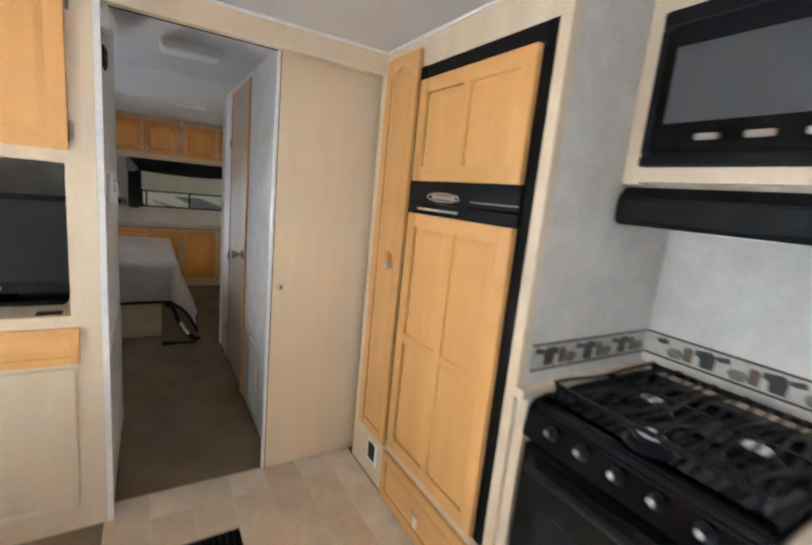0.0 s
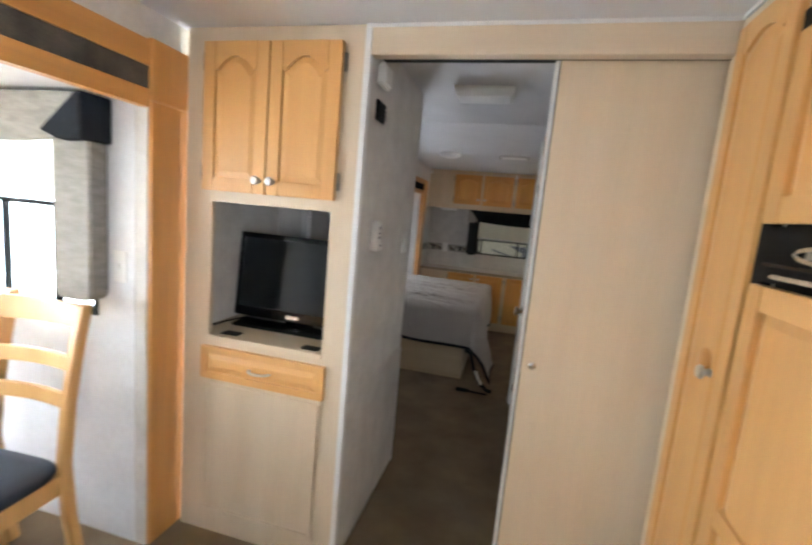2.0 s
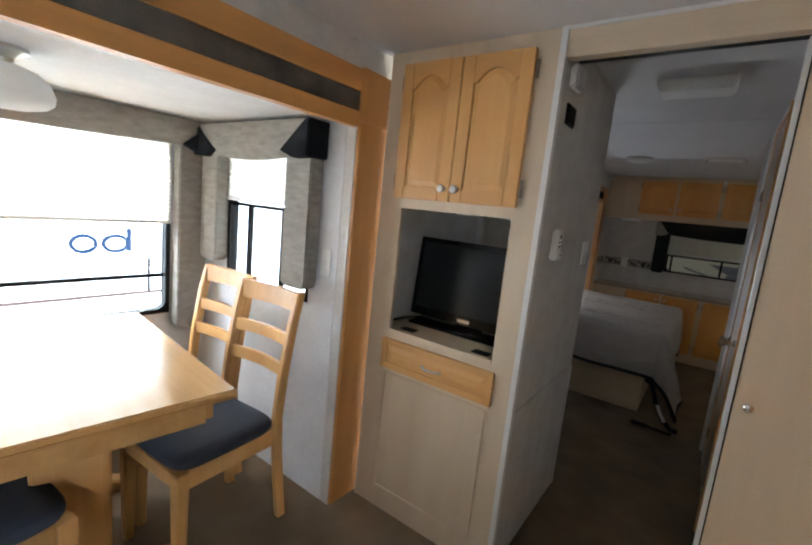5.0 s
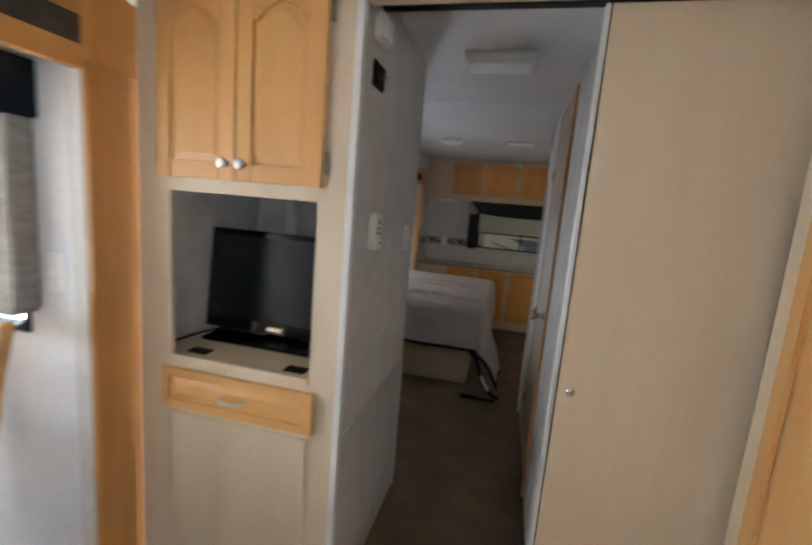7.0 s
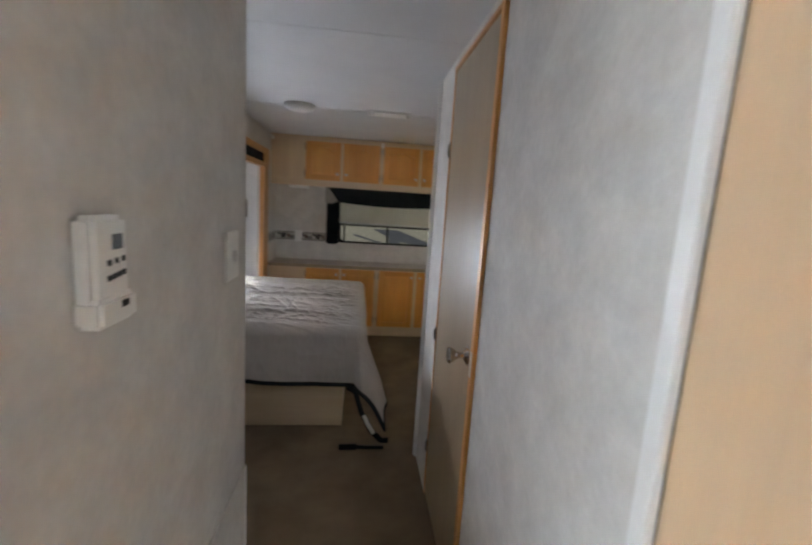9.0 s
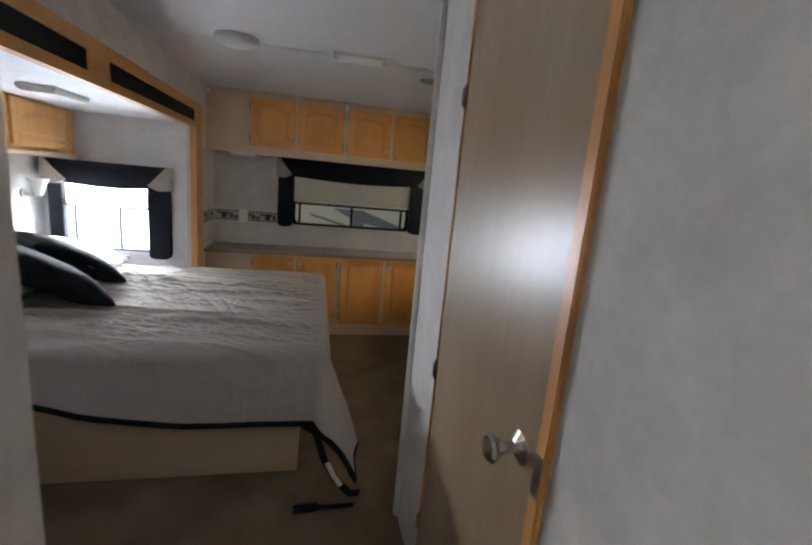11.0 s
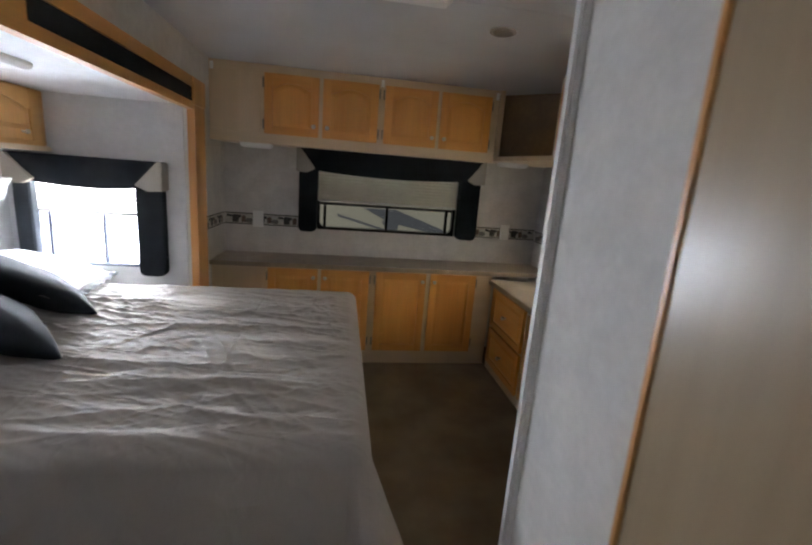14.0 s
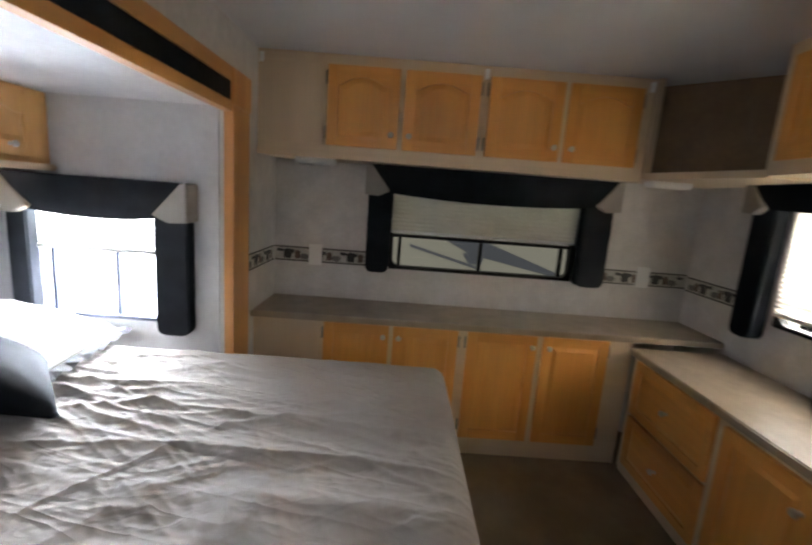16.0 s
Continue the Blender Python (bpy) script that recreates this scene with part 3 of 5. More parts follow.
setting("trim", boxes(((1.039, -1.0, CEIL - 0.012), (1.047, -0.001, CEIL - 0.001))), TRIMWHITE, "thin white cove strip", category="trim")
setting("trim", boxes(((-0.006, 0.780, 0.0), (0.005, 0.794, 0.66))), TRIMWHITE, "white corner guard at the foot of the hall wall", 0.002, category="trim")
setting("trim", boxes(((-0.004, 0.022, 0.66), (0.004, 0.785, 0.668))), PAPER, "thin seam strip on the hall wall", category="trim")

# outside
setting("backdrop", boxes(((-3.4, -4.2, -0.6), (-3.38, 0.6, 3.2))), DAY, "bright white daylight outside", category="backdrop")
setting("backdrop", boxes(((-3.3, 0.66, -0.6), (-0.85, 0.68, 3.2))), DAY, "bright white daylight outside", category="backdrop")
setting("backdrop", boxes(((-3.2, 4.30, -0.4), (-0.67, 4.32, 2.6))), DAY_BED, "bright white daylight outside", category="backdrop")
setting("backdrop", boxes(((2.25, 1.6, -0.6), (2.27, 4.38, 3.0))), DAY_RIGHT, "bright white daylight outside", category="backdrop")
setting("backdrop", boxes(((-0.6, 5.6, -0.5), (2.4, 5.62, 2.6))), SHADE_OUT, "shaded pale yellow side of a neighbouring trailer", category="backdrop")
# extra-strong glow behind the unseen window, to brighten the living area
setting("backdrop", boxes(((2.6, -4.6, -0.6), (2.62, -1.9, 3.0))), DAY_KITCHEN, "bright white daylight outside", category="backdrop")
setting("ground", boxes(((-60, -60, -0.95), (60, 60, -0.9))), surface("gravel", (0.28, 0.26, 0.23), 0.9, 0.3, 1, 30, 0.5), "grey gravel ground", category="ground")


def outside_marks():
    pl = Plane("y", 5.6, -1)
    for outline in ([(0.46, 1.02), (0.81, 1.02), (1.57, 0.755), (1.45, 0.745), (0.84, 0.865), (0.70, 0.90)], [(0.19, 0.945), (0.20, 0.915), (0.81, 0.755), (0.83, 0.775)], [(0.66, 0.89), (0.72, 0.80), (0.83, 0.80), (0.85, 0.86), (0.80, 0.92)]):
        bm = bmesh.new()
        pl.prism(bm, outline, 0.004, 0.010)
        setting("backdrop", bm, SHADE_BAND, "grey painted swoosh on a neighbouring trailer", category="backdrop")
    pl = Plane("x", -3.38, 1)
    for w, ra, rb in ((-0.055, 0.085, 0.062), (-0.27, 0.080, 0.062)):
        bm = bmesh.new()
        tube(bm, [pl.at(w + ra * math.cos(a), 0.015, 0.85 + rb * math.sin(a)) for a in [2 * math.pi * i / 20 for i in range(21)]], 0.016, 6)
        setting("backdrop", bm, SIGNBLUE, "blue painted mark on a neighbouring trailer", category="backdrop")
    setting("backdrop", pl.boxes((0.026, 0.056, 0.785, 0.975, 0.005, 0.02)), SIGNBLUE, "blue painted mark on a neighbouring trailer", category="backdrop")
    setting("backdrop", pl.boxes((0.183, 0.203, 0.43, 0.73, 0.005, 0.02)), SHADE_LINE, "grey upright seam on a neighbouring trailer", category="backdrop")
    right = Plane("x", 2.245, -1)
    setting("backdrop", right.boxes((1.7, 4.36, -0.6, 0.872, 0.0, 0.03)), GLOSS, "dark side of a parked vehicle close outside", category="backdrop")
    for w0, w1, m, what in ((3.78, 3.90, REDLAMP, "red lamp"), (3.58, 3.70, REDLAMP, "red lamp"), (4.02, 4.14, WHITE, "white panel"), (3.05, 3.42, WHITE, "white panel"), (2.6, 2.95, CHROME, "bright metal panel")):
        setting("backdrop", right.boxes((w0, w1, 0.820, 0.858, 0.03, 0.05)), m, what + " of a parked vehicle outside", 0.006, category="backdrop")
    setting("backdrop", pl.boxes((-2.5, 0.5, 0.415, 0.440, 0.003, 0.01)), PINKLINE, "pale pink stripe on a neighbouring trailer", category="backdrop")


outside_marks()

# ---- hall and kitchen setting pieces ----
hd = thing("pocket_door_header", (0.51, 0.015, 1.885), "pale wood-look header board over the sliding door", "header")
hd["kind"] = "structure"
part("board", boxes(((0.006, 0.0, 1.885), (1.046, 0.044, CEIL - 0.001))), PALE_X, hd, bevel=0.002)
part("track", boxes(((0.02, 0.084, 1.8995), (1.10, 0.114, 1.906))), BLACK, hd, "dark metal sliding track")
pd = thing("sliding_door", (0.81, 0.05, 0.02), "pale wood-look sliding pocket door, half open", "door")
part("leaf", boxes(((0.6045, 0.088, 0.006), (1.10, 0.110, 1.899))), POCKETSKIN, pd, bevel=0.0015)
part("edge_strip", boxes(((0.588, 0.085, 0.004), (0.600, 0.112, 1.898))), TRIMWHITE, pd, "white plastic edge strip", 0.002)
# black strip drawn in place of the shadow in the gap
part("gap_shade", boxes(((0.6003, 0.0885, 0.006), (0.604, 0.110, 1.898))), BLACK, pd, "black strip for the shadow gap beside the leaf")
bm = bmesh.new()
spun(bm, [(0.013, 0.0), (0.013, 0.002), (0.010, 0.005), (0.006, 0.006), (0, 0.0062)], (0.639, 0.088, 0.907), (0, -1, 0), 18)
part("finger_pull", bm, CHROME, pd, "round chrome finger pull", smooth=40)
setting("wall_pocket", boxes(((HRX + 0.052, 0.116, 0), (BR, 0.138, CEIL)), ((0.61, 0.116, 0.0), (HRX + 0.05, 0.134, CEIL))), PAPER, "mottled papered wall", category="wall")

dr = thing("door_1", (HRX, 1.28, 0.01), "closed wood-look laminate bathroom door with a chrome knob", "door")
dr["kind"] = "structure"
part("leaf", boxes(((HRX + 0.002, 0.943, 0.012), (HRX + 0.035, 1.549, 1.932))), DOORSKIN, dr, bevel=0.002)
part("door_frame", boxes(((HRX - 0.012, 0.908, 0), (HRX + 0.05, 0.940, 1.95))), PINE, dr, "honey wood door stop strip", 0.003)
part("door_frame", boxes(((HRX - 0.004, 0.941, 1.935), (HRX + 0.05, 1.558, 1.95))), PINE_Y, dr, "honey wood head strip")
part("door_frame", boxes(((HRX - 0.002, 1.551, 0), (HRX + 0.05, 1.559, 1.935))), PINE, dr)
bm = bmesh.new()
spun(bm, [(0.033, 0), (0.032, 0.006), (0.022, 0.012), (0.011, 0.018), (0.010, 0.034), (0.014, 0.042), (0.024, 0.056), (0.027, 0.064), (0.022, 0.070), (0, 0.072)], (HRX + 0.002, 1.005, 0.905), (-1, 0, 0), 22)
part("knob", bm, CHROME, dr, "polished chrome door knob", smooth=35)
part("strike_plate", boxes(((HRX - 0.0135, 0.913, 0.865), (HRX - 0.011, 0.935, 0.945))), NICKEL, dr)
for z in (0.25, 0.805, 1.615):
    hinge(P_HALL_R, 1.553, z, 0.001, dr)

# hall wall fittings
t = thing("thermostat", (0, 0.188, 1.23), "white plastic remote in a wall holder with dark buttons", "thermostat")
part("body", P_HALL_L.boxes((0.156, 0.220, 1.236, 1.345, 0.0, 0.022)), WHITE, t, bevel=0.006)
part("holder", P_HALL_L.boxes((0.153, 0.224, 1.231, 1.262, 0.0, 0.028)), WHITE, t, bevel=0.005)
part("display", P_HALL_L.boxes((0.188, 0.206, 1.310, 1.326, 0.0215, 0.0232)), MICROGLASS, t, "small grey display")
for w, z in ((0.181, 1.297), (0.194, 1.298), (0.207, 1.299), (0.180, 1.281), (0.189, 1.282), (0.198, 1.283), (0.207, 1.284)):
    part("button", P_HALL_L.boxes((w - 0.003, w + 0.003, z - 0.003, z + 0.003, 0.0215, 0.0235)), MICROGLASS, t, "dark button")
part("badge", P_HALL_L.boxes((0.190, 0.204, 1.248, 1.256, 0.0275, 0.029)), BLACK, t, bevel=0.001)
plate(P_HALL_L, 0.665, 1.243, "white wall switch plate with a toggle", wide=0.085, high=0.105)
v = thing("wall_vent", (0, 0.145, 1.72), "small black plastic wall grille", "vent")
part("frame", P_HALL_L.boxes((0.10, 0.19, 1.705, 1.775, 0.0, 0.008)), BLACK, v, bevel=0.002)
for i in range(4):
    part("slat", P_HALL_L.boxes((0.108, 0.182, 1.715 + i * 0.015, 1.721 + i * 0.015, 0.008, 0.013)), BLACK, v)
s = thing("smoke_alarm", (0, 0.13, 1.845), "small white plastic alarm on the wall", "alarm")
part("body", P_HALL_L.boxes((0.085, 0.175, 1.82, 1.895, 0.0, 0.032)), WHITE, s, bevel=0.008)
v = thing("return_grille", (HRX, 0.59, 0.06), "white slim wall grille near the floor", "vent")
part("frame", P_HALL_R.boxes((0.50, 0.68, 0.06, 0.47, 0.0, 0.010)), WHITE, v, bevel=0.003)
for i in range(12):
    part("slat", P_HALL_R.boxes((0.515, 0.665, 0.085 + i * 0.03, 0.097 + i * 0.03, 0.010, 0.014)), WHITE, v)

fixture((0.318, 0.69, CEIL), 0.27, 0.15, 0.045, "white twin ceiling light with a clear ribbed diffuser")


# ---- TV cabinet ----
def tv_cabinet():
    c = thing("tv_cabinet", (-0.35, 0.2, 0), "tall pale wood-look cabinet with maple doors and an open TV niche", "cabinet")
    F = P_FRONT
    x0, x1 = -0.70, -0.015
    nl, nr, nb, nt = -0.585, -0.10, 0.845, 1.365
    part("face_frame", F.boxes((x0, nl, 0, CEIL - 0.002, -0.02, 0), (nr, x1, 0, CEIL - 0.002, -0.02, 0), (nl, nr, nt, CEIL - 0.002, -0.02, -0.0004), (nl, nr, 0, nb, -0.02, -0.0004)), PALE, c)
    part("side_panel", boxes(((x0, 0.021, 0), (x0 + 0.015, 0.76, CEIL - 0.002))), PALE, c)
    part("shelf", boxes(((x0 + 0.016, 0.021, nb - 0.02), (-0.032, 0.74, nb - 0.001))), PALE_X, c, "wood-look niche floor")
    part("niche_top", boxes(((x0 + 0.016, 0.021, nt + 0.001), (-0.032, 0.74, nt + 0.02))), PALE_X, c)
    part("niche_back", boxes(((x0 + 0.016, 0.62, nb), (-0.032, 0.64, nt))), PAPER, c, "papered back of the niche")
    part("niche_side", boxes(((x0 + 0.016, 0.022, nb), (x0 + 0.022, 0.62, nt))), PAPER, c)
    part("niche_edge", F.boxes((nl, nr, nb - 0.016, nb + 0.002, -0.02, 0.006)), PALE_X, c, bevel=0.002)
    part("post", boxes(((-0.52, 0.58, nb), (-0.49, 0.62, nt))), TRIMWHITE, c)
    d = panel_door("door", F, -0.618, -0.354, 1.405, 1.925, 0.001, c, 0.045)
    knob(F, -0.378, 1.452, 0.02, d)
    for z in (1.47, 1.86):
        hinge(F, -0.625, z, 0.001, d)
    d = panel_door("door", F, -0.350, -0.085, 1.405, 1.925, 0.001, c, 0.045)
    knob(F, -0.322, 1.452, 0.02, d)
    for z in (1.47, 1.86):
        hinge(F, -0.078, z, 0.001, d)
    d = panel_door("drawer_front", F, -0.605, -0.078, 0.675, 0.806, 0.001, c, 0, MAPLE_X, 0.028)
    pull(F, -0.34, 0.74, 0.02, d)
    w0, w1, z0, z1 = -0.60, -0.095, 0.095, 0.655
    m = 0.02
    part("lower_panel", F.boxes((w0 + m, w1 - m, z0 + m, z1 - m, 0, 0.003)), PALE, c)
    part("panel_moulding", F.boxes((w0, w0 + m, z0, z1, 0, 0.009), (w1 - m, w1, z0, z1, 0, 0.009), (w0 + m, w1 - m, z0, z0 + m, 0, 0.009), (w0 + m, w1 - m, z1 - m, z1, 0, 0.009)), PALE, c, bevel=0.003)
    for x, y in ((-0.52, 0.055), (-0.165, 0.045)):
        part("cable_cover", boxes(((x - 0.035, y - 0.022, nb - 0.001), (x + 0.035, y + 0.022, nb + 0.004))), BLACK, c, "black cable grommet", 0.001)
    return c


tv_cabinet()


def television():
    t = thing("television", (-0.34, 0.24, 0.845), "black flat-screen television on its stand in the niche", "television")
    pl = Plane("y", 0.24, -1)
    w0, w1, z0, z1 = -0.648, -0.075, 0.872, 1.243
    def leaned(bm):
        bmesh.ops.rotate(bm, cent=(0, 0.24, z0), matrix=Matrix.Rotation(radians(-6), 3, "X"), verts=bm.verts)
        return bm

    part("bezel", leaned(pl.boxes((w0, w0 + 0.022, z0, z1, -0.04, 0), (w1 - 0.022, w1, z0, z1, -0.04, 0), (w0 + 0.022, w1 - 0.022, z1 - 0.022, z1, -0.04, 0), (w0 + 0.022, w1 - 0.022, z0, z0 + 0.042, -0.04, 0))), GLOSS, t)
    part("screen", leaned(pl.boxes((w0 + 0.022, w1 - 0.022, z0 + 0.042, z1 - 0.022, -0.035, -0.004))), SCREEN, t, "dark grey screen")
    part("back_shell", leaned(pl.boxes((w0 + 0.03, w1 - 0.03, z0 + 0.03, z1 - 0.03, -0.075, -0.04))), BLACK, t, bevel=0.01)
    part("neck", pl.boxes((-0.42, -0.30, 0.855, z0 + 0.06, -0.09, -0.045)), GLOSS, t, bevel=0.004)
    part("badge", leaned(pl.boxes((-0.39, -0.33, z0 + 0.012, z0 + 0.026, 0, 0.002))), CHROME, t)
    part("foot", boxes(((-0.60, 0.150, 0.8455), (-0.13, 0.37, 0.860))), GLOSS, t, bevel=0.006)
    bm = bmesh.new()
    tube(bm, [(-0.66, 0.06, 0.85), (-0.64, 0.2, 0.85), (-0.60, 0.35, 0.85), (-0.5, 0.45, 0.852)], 0.004, 6)
    part("cable", bm, BLACK, t)
    return t


television()


# ---- fridge, pantry, kitchen ----
def fridge_wall():
    F = P_FRIDGE
    c = thing("pantry_cabinet", (1.3, -0.5, 0), "pale wood-look tall cabinet housing a fridge, with a maple pantry door", "cabinet")
    part("face_frame", F.boxes((-1.0, -0.968, 0, CEIL - 0.002, -0.02, 0), (-0.968, -0.292, 1.86, CEIL - 0.002, -0.02, -0.0004), (-0.292, 0.045, 0, CEIL - 0.002, -0.02, -0.0006), (-0.968, -0.292, 0.0, 0.282, -0.02, -0.0008)), PALE, c)
    part("side_panel", boxes(((1.049, -1.012, 0), (SW - 0.001, -0.998, CEIL - 0.002))), PAPER, c, "papered side panel beside the stove")
    part("corner_strip", F.boxes((-1.014, -0.975, 0, CEIL - 0.002, -0.0015, 0.030)), PALE, c, bevel=0.002)
    d = panel_door("door", F, -0.296, -0.035, 0.245, 1.93, 0.001, c, 0.03, rail=0.045)
    knob(F, -0.228, 1.068, 0.02, d, 0.018)
    bm = bmesh.new()
    spun(bm, [(0.034, 0), (0.034, 0.004), (0.026, 0.009), (0, 0.010)], F.at(-0.190, 0.020, 1.088), (-1, 0, 0), 20)
    part("wood_disc", bm, PINE, d, "round turned wood disc", smooth=40)
    for z in (0.36, 1.82):
        hinge(F, -0.028, z, 0.001, d)
    d = panel_door("drawer_front", F, -0.96, -0.30, 0.015, 0.235, 0.001, c, 0, MAPLE_Y, 0.04)
    bm = bmesh.new()
    pts = [F.at(-0.60 + 0.05 * f, 0.02 + 0.022 * (1 - (2 * f) ** 2), 0.14) for f in [-0.5 + i / 8 for i in range(9)]]
    tube(bm, pts, 0.006, 8)
    part("handle", bm, NICKEL, d, smooth=50)
    part("tag", F.boxes((-0.615, -0.59, 0.07, 0.12, 0.0205, 0.022)), WHITE, d, "small white paper tag")
    g = thing("wall_vent", F.at(-0.18, 0, 0.1), "small grey furnace vent plate near the floor", "vent")
    part("frame", F.boxes((-0.225, -0.125, 0.085, 0.205, 0, 0.006)), WHITE, g, bevel=0.002)
    part("grille", F.boxes((-0.205, -0.145, 0.105, 0.185, 0.006, 0.009)), IRON, g)
    f = thing("refrigerator", (1.3, -0.62, 0.285), "built-in refrigerator with maple panelled doors in a black frame", "refrigerator")
    a, b, lo, hi = -0.966, -0.302, 0.283, 1.858
    part("body", boxes(((1.075, a + 0.01, lo + 0.01), (1.6, b - 0.01, hi - 0.01))), BLACK, f)
    part("frame", F.boxes((a, a + 0.045, lo, hi, -0.01, 0.012), (b - 0.038, b, lo, hi, -0.01, 0.012), (a + 0.045, b - 0.038, hi - 0.052, hi, -0.01, 0.0115), (a + 0.045, b - 0.038, lo, lo + 0.012, -0.01, 0.0115)), BLACK, f, "black plastic frame", 0.002)
    part("control_strip", F.boxes((-0.921, -0.339, 1.312, 1.425, -0.005, 0.020)), BLACK, f, "black control strip", 0.004)
    part("latch_bar", F.boxes((-0.648, -0.39, 1.322, 1.331, 0.0195, 0.026)), CHROME, f, "bright metal latch bar", 0.003)
    part("trim_line", F.boxes((-0.915, -0.706, 1.366, 1.370, 0.0195, 0.0225)), NICKEL, f)
    bm = bmesh.new()
    tube(bm, [F.at(-0.55 + 0.096 * math.cos(a), 0.022, 1.374 + 0.014 * math.sin(a)) for a in [2 * math.pi * i / 28 for i in range(29)]], 0.0045, 6)
    part("badge", bm, CHROME, f, "oval bright metal badge ring", smooth=50)
    part("badge_plate", F.boxes((-0.62, -0.48, 1.367, 1.381, 0.0195, 0.0215)), NICKEL, f, bevel=0.001)
    for w0, w1 in ((-0.66, -0.355), (-0.92, -0.70)):
        part("grip_recess", F.boxes((w0, w1, 1.345, 1.352, 0.0195, 0.024)), GLOSS, f, bevel=0.002)
    for z0, z1, mid in ((1.430, 1.800, None), (0.297, 1.306, 0.80)):
        d = panel_door("door", F, -0.918, -0.345, z0, z1, 0.012, f, 0, rail=0.052, thick=0.022, sunk=0.008)
        part("divider", F.boxes((-0.658, -0.606, z0 + 0.04, z1 - 0.04, 0.016, 0.0335)), MAPLE, d, bevel=0.006)
        if mid:
            part("divider", F.boxes((-0.88, -0.383, mid - 0.027, mid + 0.027, 0.016, 0.0325)), MAPLE_Y, d, bevel=0.006)
    return c


fridge_wall()


def stove():
    s = thing("gas_stove", (1.3, -1.34, 0), "black gas stove with cast iron grates, oven below", "stove")
    x0, x1, y0, y1, z = 1.05, 1.60, -1.60, -1.055, 0.862
    part("oven_body", boxes(((x0 + 0.01, y0, 0.0), (x1, y1, z - 0.05))), GLOSS, s, bevel=0.004)
    part("cooktop", boxes(((x0 + 0.02, y0, z - 0.05), (x1, y1, z))), GLOSS, s, bevel=0.008)
    bm = bmesh.new()
    Plane("y", y0, 1).prism(bm, [(x0 - 0.032, z - 0.115), (x0 + 0.021, z - 0.115), (x0 + 0.021, z - 0.004), (x0 - 0.004, z - 0.010), (x0 - 0.022, z - 0.030)], 0, y1 - y0)
    part("control_panel", bm, GLOSS, s, bevel=0.006)
    o = part("oven_door", boxes(((x0 - 0.026, y0 + 0.01, 0.16), (x0 + 0.01, y1 - 0.01, z - 0.13))), GLOSS, s, bevel=0.006)
    part("window", boxes(((x0 - 0.029, y0 + 0.09, 0.32), (x0 - 0.025, y1 - 0.09, 0.58))), SCREEN, o)
    bm = bmesh.new()
    tube(bm, [(x0 - 0.024, y0 + 0.05, z - 0.17), (x0 - 0.06, y0 + 0.06, z - 0.17), (x0 - 0.06, y1 - 0.06, z - 0.17), (x0 - 0.024, y1 - 0.05, z - 0.17)], 0.011, 10)
    part("handle", bm, BLACK, o, smooth=50)
    for y in (-1.15, -1.24, -1.33, -1.42, -1.51):
        bm = bmesh.new()
        spun(bm, [(0.019, 0), (0.018, 0.008), (0.014, 0.010), (0.012, 0.024), (0, 0.026)], (x0 - 0.026, y, z - 0.062), (-0.95, 0, 0.25), 16)
        k = part("knob", bm, BLACK, s, smooth=35)
        # metal disc added on each knob to stand for its glint
        bm = bmesh.new()
        spun(bm, [(0.0075, 0.0), (0.0075, 0.0015), (0.006, 0.003), (0, 0.0035)], Vector((x0 - 0.026, y, z - 0.062)) + Vector((-0.95, 0, 0.25)).normalized() * 0.0255, (-0.95, 0, 0.25), 16)
        part("knob_glint", bm, BRASS, k, "small metal disc for the glint on a knob", smooth=35)
    # burners with caps
    for x, y in ((1.108, -1.345), (1.306, -1.236), (1.296, -1.48)):
        bm = bmesh.new()
        spun(bm, [(0.055, 0), (0.050, 0.010), (0.034, 0.014), (0.034, 0.022), (0.0, 0.024)], (x, y, z), (0, 0, 1), 20)
        b = part("burner", bm, IRON, s, smooth=35)
        bm = bmesh.new()
        spun(bm, [(0.030, 0), (0.031, 0.004), (0.026, 0.008), (0, 0.009)], (x, y, z + 0.024), (0, 0, 1), 20)
        part("burner_cap", bm, CHROME, b, "shiny burner cap", smooth=35)
    # grate: wavy bars across, and a rim
    for i in range(17):
        y = y0 + 0.03 + i * (y1 - y0 - 0.06) / 16
        bm = bmesh.new()
        tube(bm, [(x0 + 0.05 + f * 0.48, y + 0.007 * math.sin(f * 9 + i * 0.9), z + 0.034 + 0.006 * math.sin(f * 7 + i * 2)) for f in [j / 12 for j in range(13)]], 0.0047, 6)
        part("grate_bar", bm, IRON, s, smooth=50)
    for x in (x0 + 0.05, x0 + 0.29, x0 + 0.53):
        bm = boxes(((x - 0.006, y0 + 0.03, z + 0.022), (x + 0.006, y1 - 0.03, z + 0.036)))
        for y in (y0 + 0.04, y1 - 0.04):
            box(bm, (x - 0.008, y - 0.008, z), (x + 0.008, y + 0.008, z + 0.024))
        part("grate_rail", bm, IRON, s)
    k = thing("kitchen_counter", (1.3, -1.03, 0), "narrow pale wood-look counter end beside the stove", "counter")
    part("side", boxes(((1.03, -1.052, 0), (1.60, -1.016, 0.845))), PALE, k, bevel=0.002)
    part("top", boxes(((1.005, -1.054, 0.845), (SW - 0.001, -1.016, 0.875)), ((1.602, -1.75, 0.845), (SW - 0.001, -1.054, 0.875))), PALE_Y, k, "pale wood-look top", 0.003)
    k = thing("base_cabinet", (1.3, -1.9, 0), "pale wood-look base cabinet with a laminate counter", "cabinet")
    part("body", boxes(((1.03, -2.6, 0), (SW - 0.001, -1.61, 0.845))), PALE, k, bevel=0.002)
